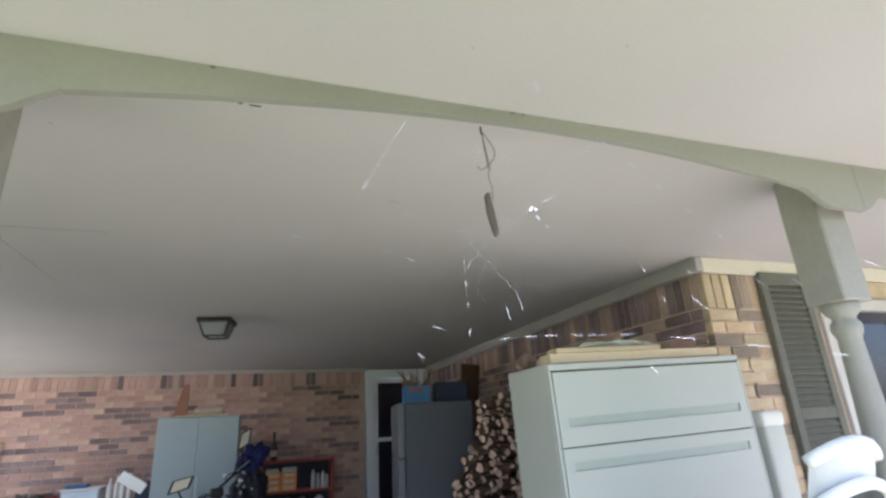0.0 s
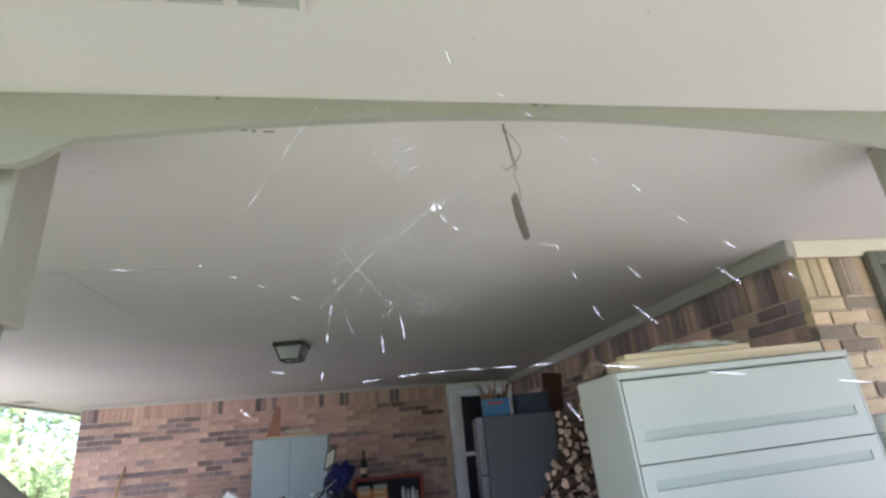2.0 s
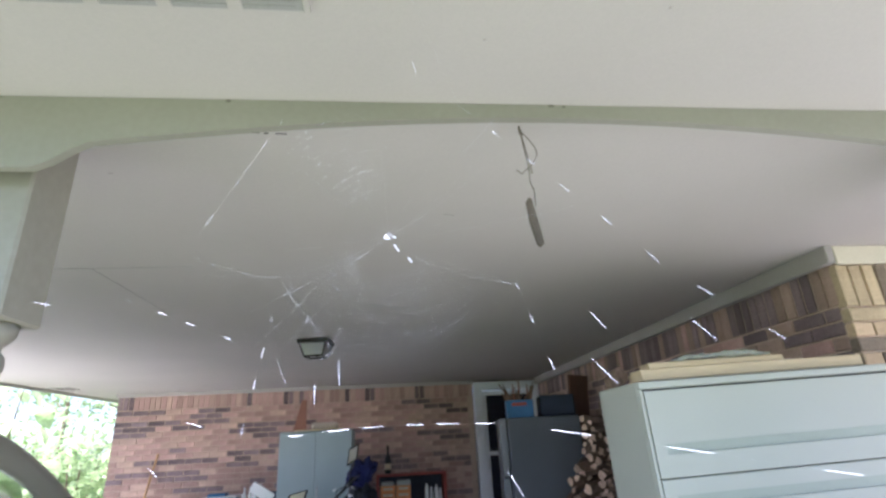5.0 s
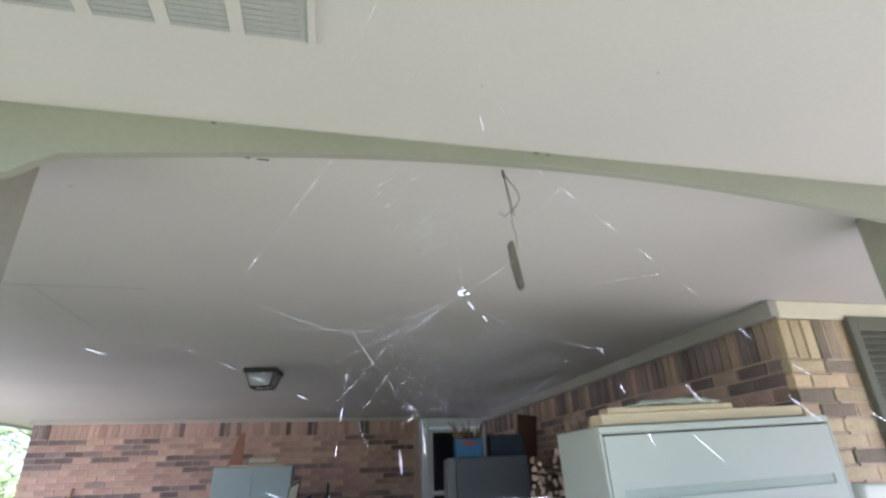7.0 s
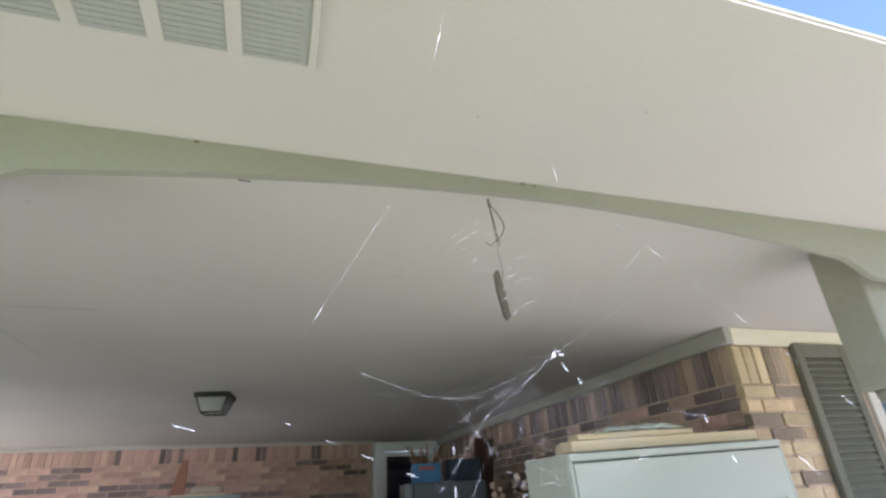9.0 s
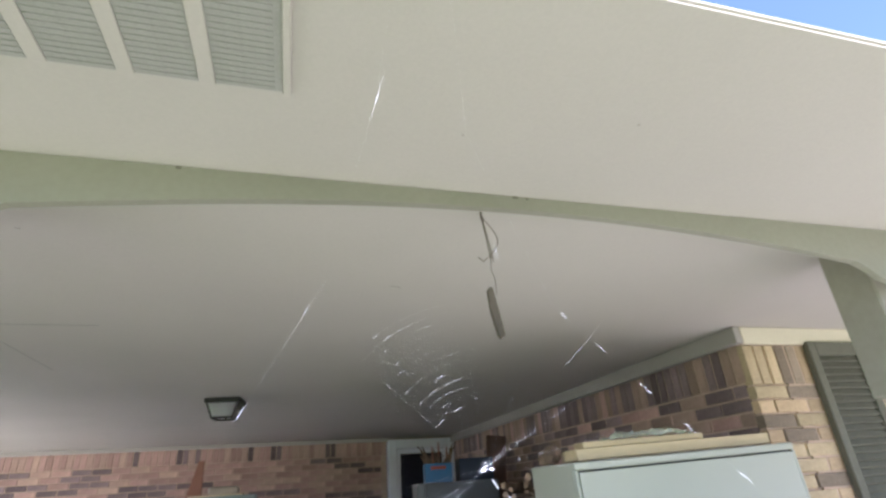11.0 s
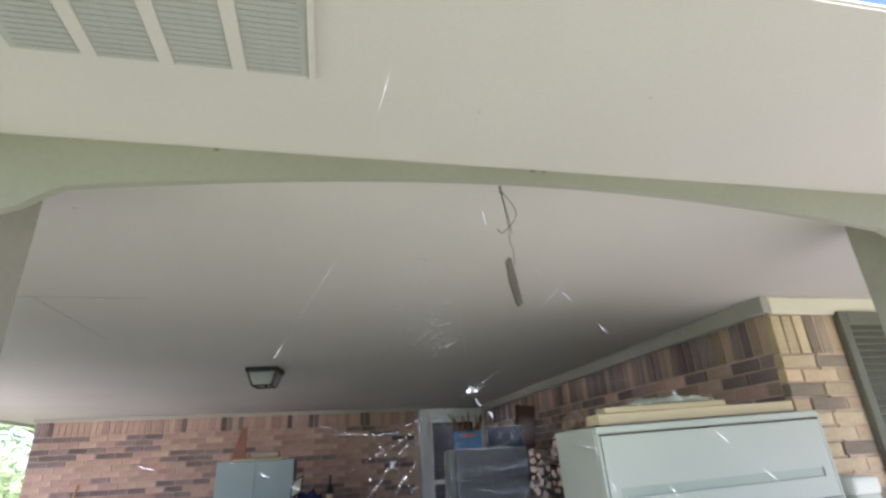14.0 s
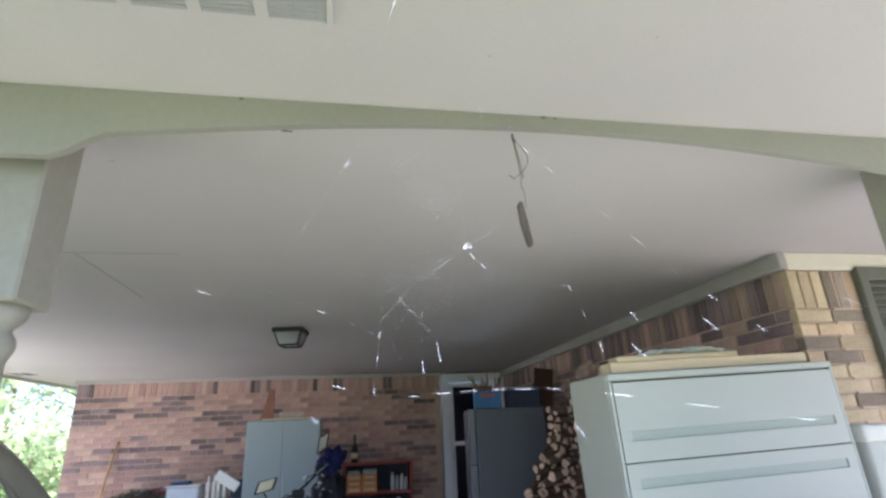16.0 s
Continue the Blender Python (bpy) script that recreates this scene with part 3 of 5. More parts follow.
# ---------------------------------------------------------------- things along the side wall
def file_cabinet():
    w, d, h = 1.05, 0.39, 1.705
    t = thing("file_cabinet", pose(1.3685, 2.213, 0.006, 0, -1.8, 0), "off-white enamelled lateral file cabinet with full-width pulls", "file cabinet")
    part("body", box((0, 0.022, 0), (w, d, h), 0.006, seg=2), M_CAB, t)
    part("top_lip", box((0.0, 0.0, h - 0.028), (w, 0.0215, h - 0.001), 0.004), M_CAB, t)
    part("stile", box((0.0, 0.001, 0.06), (0.012, 0.0215, h - 0.0285), 0.002), M_CAB, t)
    part("stile", box((w - 0.012, 0.001, 0.06), (w, 0.0215, h - 0.0285), 0.002), M_CAB, t)
    part("plinth", box((0.012, 0.03, 0.001), (w - 0.012, 0.0335, 0.06)), M_BLACK, t)
    # Dark sheet behind the drawers paints the shade into their gaps.
    part("gap_shade", box((0.0125, 0.018, 0.06), (w - 0.0125, 0.0218, h - 0.03)), M_SEAM, t)
    z = h - 0.036
    for k in range(5):
        z0 = z - 0.298 if k < 4 else 0.07
        a, c = 0.016, w - 0.016
        hz0, hz1 = (z - 0.222, z - 0.186) if k == 0 else (z - 0.088, z - 0.052)
        rows, cols = ((0.017, z0), (0.002, z0), (0.0, z0 + 0.002), (0.0, hz0), (0.0, hz1), (0.0, z - 0.002), (0.002, z), (0.017, z)), (a, a + 0.045, c - 0.045, c)
        b = bmesh.new()
        g = [[b.verts.new((x, y, zz)) for x in cols] for y, zz in rows]
        for i in range(7):
            for j in range(3):
                if (i, j) != (3, 1):
                    b.faces.new((g[i][j], g[i][j + 1], g[i + 1][j + 1], g[i + 1][j]))
        for j in (0, 3):
            b.faces.new([row[j] for row in g])
        lip = [g[3][1], g[3][2], g[4][2], g[4][1]]
        deep = [b.verts.new(v.co + Vector((0, 0.006, 0))) for v in lip]
        for i in range(4):
            b.faces.new((lip[i], lip[(i + 1) % 4], deep[(i + 1) % 4], deep[i]))
        dr = part("drawer", b, M_CAB, t)
        part("pull", box((a + 0.046, 0.0055, hz0 + 0.0005), (c - 0.046, 0.0165, hz1 - 0.0005)), M_PULL, dr, "recessed grey-green pull")
        z = z0 - 0.0045
    return t


file_cabinet()


def boards_on_cabinet():
    base = 1.712
    for k, (x0, x1, y0, y1, z0, z1, rz) in enumerate(((1.36, 2.30, 2.26, 2.36, 0, 0.042, 0.0), (1.40, 2.10, 2.37, 2.47, 0.0, 0.04, -1.2), (1.40, 1.98, 2.27, 2.345, 0.043, 0.066, 1.0))):
        b = box((0, 0, z0), (x1 - x0, y1 - y0, z1), 0.003)
        solid("pine_board", b, M_PINE, "sawn pine board lying on the file cabinet", "board", "", pose(x0, y0, base + 0.003 + 0.0314 * (x0 - 1.316), 0, -1.8, rz), "boards on the cabinet")
    b = bmesh.new()
    bmesh.ops.create_grid(b, x_segments=44, y_segments=14, size=0.5)
    for v in b.verts:
        x, y = v.co.x, v.co.y
        crest = max(0.0, 1 - abs(y) * 1.6) * (0.75 + 0.5 * noise.noise(Vector((x * 3.2, 0, 5))))
        v.co.x, v.co.y = x * 0.40, y * 0.13
        v.co.z = 0.006 + 0.026 * crest * min(1, (0.5 - abs(x)) * 8) + 0.018 * noise.noise(Vector((x * 11, y * 6, 3))) + 0.012 * noise.noise(Vector((x * 24, y * 11, 1)))
    bmesh.ops.solidify(b, geom=b.faces[:], thickness=0.0015)
    solid("plastic_sheet", b, M_FILM, "crumpled greenish clear plastic wrap on the boards", "plastic sheet", "", pose(1.715, 2.31, base + 0.080, 0, -1.8, 0))
    b = bmesh.new()
    bmesh.ops.create_icosphere(b, subdivisions=3, radius=1)
    for v in b.verts:
        k = 1 + 0.35 * noise.noise(v.co * 1.7) + 0.12 * noise.noise(v.co * 6)
        v.co = Vector((v.co.x * 0.055, v.co.y * 0.04, 0.028 + v.co.z * 0.036)) * k
    solid("bark_chunk", b, M_BARK, "broken piece of bark beside the boards", "bark", "", pose(1.355, 2.46, base + 0.012, 0, -20, 10))


boards_on_cabinet()


def white_bin():
    t = thing("storage_bin", pose(2.470, 2.20, 0), "tall pale grey plastic bin beside the cabinet", "bin")
    b = box((-0.044, 0.004, 0.0), (0.08, 0.195, 1.41), 0.014, seg=2)
    part("body", b, M_BIN, t, smooth=True)
    part("lid", box((-0.05, 0.0, 1.405), (0.085, 0.2, 1.475), 0.014, seg=2), M_BIN_LID, t, smooth=True)
    return t


white_bin()


# Chair stack made up to stand in for bright sunlit patches near the post.
def garden_chair(m):
    t = thing("garden_chair", m, "white plastic garden chair stacked to stand in for bright sunlit patches", "chair", "stacked garden chairs")
    for sx in (-1, 1):
        part("leg", tube([(sx * 0.155, -0.24, 0), (sx * 0.14, -0.2, 0.42)], [0.02, 0.025]), M_WHITE, t)
        part("leg", tube([(sx * 0.155, 0.28, 0), (sx * 0.14, 0.22, 0.42)], [0.02, 0.025]), M_WHITE, t)
        part("armrest", tube([(sx * 0.155, -0.12, 0.42), (sx * 0.155, -0.12, 0.60), (sx * 0.155, 0.2, 0.62)], 0.022), M_WHITE, t)
    part("seat", box((-0.145, -0.23, 0.41), (0.145, 0.22, 0.44), 0.012, seg=2), M_WHITE, t)
    b = bmesh.new()
    nu, nz = 14, 8
    grid = []
    for k in range(nz + 1):
        w = k / nz
        grid.append([b.verts.new((0.165 * u * (1 - 0.08 * w), 0.23 + 0.13 * w - 0.05 * u * u, 0.42 + w * (0.50 - 0.05 * u * u))) for u in (-1 + 2 * i / nu for i in range(nu + 1))])
    for k in range(nz):
        for i in range(nu):
            if i % 2 == 0 or k in (0, nz - 3, nz - 2, nz - 1):
                b.faces.new((grid[k][i], grid[k][i + 1], grid[k + 1][i + 1], grid[k + 1][i]))
    bmesh.ops.solidify(b, geom=b.faces[:], thickness=0.008)
    part("backrest", b, M_WHITE, t)
    part("back_rim", tube([(0.155 * u, 0.36 - 0.05 * u * u, 0.925 - 0.05 * u * u) for u in (-1, -0.75, -0.5, -0.25, 0, 0.25, 0.5, 0.75, 1)], 0.02), M_WHITE, t, smooth=True)
    return t


first_chair = garden_chair(pose(1.85, 1.81, 0, 0, 0, 182))
for k in range(1, 5):
    copy_thing(first_chair, pose(1.85, 1.81 - 0.006 * k, 0.114 * k, 0, 0, 182 + 1.5 * (k % 2)))


def fridge():
    t = thing("refrigerator", pose(1.345, 5.01, 0, 0, 0, -9), "grey refrigerator standing side-on against the wall", "refrigerator")
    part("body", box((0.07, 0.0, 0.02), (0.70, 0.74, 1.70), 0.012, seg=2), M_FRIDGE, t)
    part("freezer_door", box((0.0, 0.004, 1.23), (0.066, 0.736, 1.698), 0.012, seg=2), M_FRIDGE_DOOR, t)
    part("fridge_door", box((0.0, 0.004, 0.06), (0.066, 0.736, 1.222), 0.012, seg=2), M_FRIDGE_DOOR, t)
    for x in (0.1, 0.64):
        for y in (0.06, 0.68):
            part("foot", tube([(x, y, 0), (x, y, 0.03)], 0.018), M_BLACK, t)
    return t


fridge()


def blue_crate():
    t = thing("blue_box", pose(1.45, 5.14, 1.701, 0, 0, -9), "bright blue printed carton with kindling sticking out", "box")
    w, d, h = 0.245, 0.22, 0.155
    part("wall", box((0, 0, 0), (w, 0.008, h)), M_BLUE, t)
    part("wall", box((0, d - 0.008, 0), (w, d, h)), M_BLUE, t)
    part("wall", box((0, 0.009, 0), (0.008, d - 0.009, h)), M_BLUE, t)
    part("wall", box((w - 0.008, 0.009, 0), (w, d - 0.009, h)), M_BLUE, t)
    part("bottom", box((0.009, 0.009, 0), (w - 0.009, d - 0.009, 0.008)), M_BLUE, t)
    part("print_bar", box((0.05, -0.002, 0.105), (0.185, -0.0005, 0.132)), M_RED, t, "plain red bar of print")
    rnd = random.Random(4)
    for k in range(26):
        x, y = rnd.uniform(0.03, w - 0.03), rnd.uniform(0.03, d - 0.03)
        l = rnd.uniform(0.19, 0.34)
        dx, dy = (x - 0.5 * w) * 0.7 + rnd.uniform(-0.04, 0.04), rnd.uniform(-0.04, 0.04)
        part("kindling", tube([(x, y, 0.02), (x + 0.3 * dx, y + 0.4 * dy, 0.5 * l), (x + 0.6 * dx, y + dy, 0.78 * l), (x + dx + rnd.uniform(-0.03, 0.03), y + dy, l)], [0.009, 0.011, 0.010, 0.004], sides=5), M_TERRA if k % 4 == 1 else M_BARK, t)
    return t


blue_crate()
b = box((0, 0, 0), (0.31, 0.26, 0.185), 0.006)
solid("dark_box", b, M_NAVYBOX, "dark navy carton on top of the refrigerator", "box", "", pose(1.76, 5.12, 1.702, 0, 0, -9))


b = box((-0.11, -0.012, 0.0), (0.11, 0.012, 2.12), 0.003)
solid("leaning_plank", b, mat("dark_plank", (0.12, 0.065, 0.05), 0.8, 0.25, 4, 60, 0.4, stretch=(6, 6, 0.4)), "dark brown plank leaning on the brick wall", "plank", "", pose(2.17, 5.66, 0.002, 0, 5, 8))


def woodpile():
    """Split logs heaped between refrigerator and cabinet, cut ends towards the open side."""
    rnd = random.Random(11)
    kinds = []
    for k in range(9):
        b, e = bmesh.new(), bmesh.new()
        sides = rnd.choice((4, 5, 5, 6, 8))
        r = 0.033
        rr = [r * rnd.uniform(0.65, 1.3) for _ in range(sides)]
        if k % 2:
            rr[0] *= 0.35
            rr[1] *= 0.6
        def ring(bm, x, s=1.0):
            return [bm.verts.new((x, s * rr[i] * math.cos(2 * math.pi * i / sides), s * rr[i] * math.sin(2 * math.pi * i / sides))) for i in range(sides)]
        p, q = ring(b, 0.0), ring(b, 0.40)
        for i in range(sides):
            b.faces.new((p[i], p[(i + 1) % sides], q[(i + 1) % sides], q[i]))
        b.faces.new(q)
        b.faces.new(p[::-1])
        f, g = ring(e, -0.004, 0.95), ring(e, 0.001, 0.97)
        for i in range(sides):
            e.faces.new((f[i], f[(i + 1) % sides], g[(i + 1) % sides], g[i]))
        e.faces.new(f[::-1])
        kinds.append((mesh_of(b, "log_bark", M_BARK), mesh_of(e, "cut_end", M_LOGEND)))
    # stacked in leaning columns: row by row from the floor
    low = bmesh.new()
    for col in range(15):
        x = 1.57 + 0.055 * col
        top = 1.08 if x < 1.66 else 1.34 if x < 1.78 else 1.66 + 0.04 * math.sin(col)
        z = 0.04
        while z < top:
            y = 4.20 + 0.07 * math.sin(col * 2.1 + z * 5) + rnd.uniform(-0.07, 0.07)
            place = pose(x + rnd.uniform(-0.035, 0.035), y, z + rnd.uniform(-0.012, 0.02), rnd.uniform(0, 360), rnd.uniform(-12, 12), 44 + rnd.uniform(-26, 26))
            bark, end = kinds[rnd.randrange(9)]
            s = rnd.uniform(0.62, 1.12)
            z += 0.051
            if z < 0.85:
                for k, me in enumerate((bark, end)):
                    first, face = len(low.verts), len(low.faces)
                    low.from_mesh(me)
                    low.verts.ensure_lookup_table()
                    low.faces.ensure_lookup_table()
                    for v in low.verts[first:]:
                        v.co = place @ Vector((v.co.x, v.co.y * s, v.co.z * s))
                    for f in low.faces[face:]:
                        f.material_index = k
                continue
            log = new("firewood_log")
            log.matrix_basis = place
            tagged(log, "split firewood log with a pale cut end in the stack", "log", "stacked firewood")
            for name, me in (("bark", bark), ("cut_end", end)):
                o = new(name, me)
                o.parent = log
                o.scale = (1, s, s)
    solid("lower_firewood", low, (M_BARK, M_LOGEND), "lower rows of the split firewood stack", "firewood", "stuff")


woodpile()


# ---------------------------------------------------------------- things along the back wall
def locker():
    x0, w, d, h = -0.831, 0.80, 0.46, 1.715
    t = thing("steel_cupboard", pose(x0, 6.56, 0), "grey-green two-door steel cupboard against the brick wall", "cupboard")
    part("body", box((0, 0.022, 0.0), (w, d, h), 0.005), M_LOCKER, t)
    for a, c in ((0.004, w / 2 - 0.002), (w / 2 + 0.002, w - 0.004)):
        part("door", box((a, 0.0, 0.05), (c, 0.020, h - 0.012), 0.004), M_LOCKER, t)
    part("handle", tube([(w / 2 + 0.03, -0.001, 0.93), (w / 2 + 0.03, -0.03, 0.95), (w / 2 + 0.03, -0.03, 1.12), (w / 2 + 0.03, -0.001, 1.14)], 0.009), M_STEEL, t, "bright steel bar handle")
    return t


locker()
b = box((0, 0, 0), (0.30, 0.25, 0.075), 0.03, seg=3)
solid("cushion", b, M_CUSHION, "flat brownish cushion lying on the cupboard", "cushion", "", pose(-0.50, 6.62, 1.733, 0, 0, 3), smooth=True)
solid("cardboard_sheet", box((0, 0, 0), (0.52, 0.36, 0.014), 0.003), M_CREAM, "pale flat carton lying under the cushion", "cardboard", "", pose(-0.68, 6.585, 1.717))
b = prism([(-0.075, 0.0), (0.075, 0.0), (0.06, 0.37), (0.005, 0.37)], "y", 0, 0.03)
solid("terracotta_panel", b, M_TERRA, "rust-coloured slanted panel standing on the cupboard", "panel", "", pose(-0.67, 6.90, 1.717, -8))


def red_shelf():
    t = thing("red_shelf", pose(0.219, 7.30, 0), "red metal shelf unit holding boxes and bottles", "shelf")
    w, d = 0.865, 0.30
    for x in (0, w - 0.03):
        part("side_panel", box((x, 0, 0), (x + 0.03, d, 1.185), 0.003), M_RED, t)
    for z in (0.05, 0.43, 0.815, 1.157):
        part("shelf_board", box((0.031, 0.002, z), (w - 0.031, d, z + 0.026), 0.003), M_RED, t)
    # Dark sheet in place of the shade behind the open shelf.
    part("shade_panel", box((0.031, d - 0.01, 0.08), (w - 0.031, d - 0.002, 1.15)), M_INTERIOR, t, "dark sheet for the shade behind the open shelf")
    for n, (x, z) in enumerate(((0.05, 0.842), (0.24, 0.842), (0.05, 0.912), (0.24, 0.912), (0.05, 0.982), (0.24, 0.982))):
        c = thing("carton", pose(0.219 + x, 7.315, z), "orange and cream carton stacked on the red shelf", "carton", "cartons on the shelf")
        part("box", box((0, 0, 0), (0.18, 0.16, 0.068), 0.003), M_ORANGE, c)
        part("label_panel", box((0.03, -0.0015, 0.02), (0.15, -0.0003, 0.05)), M_CREAM, c, "pale label")
    for x, w, h in ((0.06, 0.15, 0.045), (0.25, 0.17, 0.055)):
        solid("paper_packet", box((0, 0, 0), (w, 0.13, h), 0.012, seg=2), M_BIN, "pale crumpled packet lying on the cartons", "packet", "", pose(0.219 + x, 7.325, 1.0505), "packets on the cartons")
    for k, x in enumerate((0.62, 0.68, 0.74, 0.79)):
        h = (0.21, 0.17, 0.19, 0.15)[k]
        c = thing("spray_can", pose(0.219 + x, 7.38, 0.842), "pale spray can standing on the red shelf", "spray can", "spray cans")
        part("can", lathe([(0.022, 0), (0.024, 0.004), (0.024, h - 0.04), (0.014, h - 0.025)], sides=14), M_WHITE if k % 2 == 0 else M_STEEL, c, smooth=True)
        part("cap", lathe([(0.013, h - 0.024), (0.013, h), (0.008, h + 0.003)], sides=12), M_WHITE, c, smooth=True)
    for k, x in enumerate((0.33, 0.50, 0.70)):
        c = lathe([(0.05, 0), (0.065, 0.02), (0.07, 0.20), (0.055, 0.27), (0.02, 0.30)], sides=18)
        solid("paint_can", c, M_VENT if k < 2 else M_WHITE, "grey rounded jar on the lower red shelf", "jar", "", pose(0.219 + x, 7.42, 0.457), "jars on the shelf", True)
    b = thing("dark_bottle", pose(0.36, 7.45, 1.184), "dark glass bottle with a pale label", "bottle")
    part("glass", lathe([(0.036, 0), (0.04, 0.005), (0.04, 0.16), (0.03, 0.20), (0.014, 0.23), (0.014, 0.31)], sides=18), M_BLACK, b, smooth=True)
    part("label", lathe([(0.0408, 0.05), (0.0408, 0.12)], sides=18), M_CREAM, b, "pale paper label", smooth=True)
    part("cap", lathe([(0.016, 0.311), (0.016, 0.335)], sides=12), M_BLACK, b)
    return t


red_shelf()


def workbench():
    t = thing("workbench", pose(-2.40, 6.95, 0), "plain wooden workbench under the brick wall", "workbench")
    part("bench_top", box((0, 0, 0.85), (1.50, 0.60, 0.89), 0.006), M_PINE, t)
    for x in (0.03, 1.40):
        for y in (0.03, 0.50):
            part("leg", box((x, y, 0), (x + 0.07, y + 0.07, 0.849), 0.004), M_PINE, t)
    part("stretcher", box((0.10, 0.535, 0.25), (1.40, 0.565, 0.33), 0.003), M_PINE, t)
    c = thing("plastic_tub", pose(-1.73, 7.05, 0.891), "clear bluish storage tub with a blue lid", "tub")
    part("tub", box((0, 0, 0), (0.35, 0.28, 0.15), 0.02, seg=2), M_TUB, c)
    part("lid", box((-0.01, -0.01, 0.151), (0.36, 0.29, 0.168), 0.006), M_WHITE, c)
    part("blue_bundle", box((0.02, 0.05, 0.169), (0.22, 0.2, 0.20), 0.012, seg=2), M_BLUE, c)
    g = thing("garland", pose(-1.99, 7.14, 0.925), "dark green garland with red berries heaped on the bench", "garland")
    for name, material, n, size, seed in (("needles", M_FIR, 900, 0.05, 71), ("berries", M_REDSTUFF, 330, 0.03, 72)):
        o = new(name, leaf_mesh(name, material, n, (0.27, 0.09, 0.045), size, seed, 0.0, 3.0 if seed == 71 else 1.3))
        o.parent = g
        o["kind"] = "stuff"
        o.location = (0.0, 0.0, 0.035 if seed == 71 else 0.05)
    g = thing("tool_tray", pose(-2.30, 7.02, 0.891), "green shallow tray on the bench", "tray")
    part("tray", box((0, 0, 0), (0.5, 0.3, 0.03), 0.008), mat("tray_green", (0.10, 0.2, 0.12), 0.6, 0.2, 6, 80, 0.1), g)
    for k in range(4):
        s = thing("white_bottle", pose(-1.30 + 0.06 * k, 7.12 + 0.02 * (k % 2), 0.891), "slim white bottle standing on the bench", "bottle", "white bottles")
        part("bottle", lathe([(0.022, 0), (0.024, 0.01), (0.024, 0.17), (0.010, 0.20), (0.009, 0.25 + 0.01 * k)], sides=12), M_WHITE, s, smooth=True)
    b = box((-0.14, -0.01, -0.06), (0.14, 0.012, 0.06), 0.008, seg=2)
    solid("paper_box", b, M_WHITE, "tilted white box propped on the bench", "box", "", pose(-1.06, 6.93, 1.09, 15, 32, 0))
    solid("grey_box", box((0, 0, 0), (0.13, 0.16, 0.19), 0.006), M_NAVYBOX, "dark box beside the cupboard on the bench", "box", "", pose(-1.04, 7.02, 0.891))


workbench()


def broom():
    t = thing("broom", pose(-2.66, 7.36, 0), "broom with an orange wooden handle leaning on the wall", "broom")
    part("handle", tube([(0, 0, 0.28), (0.135, 0.28, 1.56)], 0.0125), M_BROOM, t, smooth=True)
    part("head", box((-0.05, -0.06, 0.24), (0.05, 0.05, 0.30), 0.01), M_BROOM, t)
    part("bristles", prism([(-0.06, 0.0), (0.06, 0.0), (0.045, 0.24), (-0.045, 0.24)], "x", -0.14, 0.14), M_STRAW, t, "pale straw bristles")


broom()


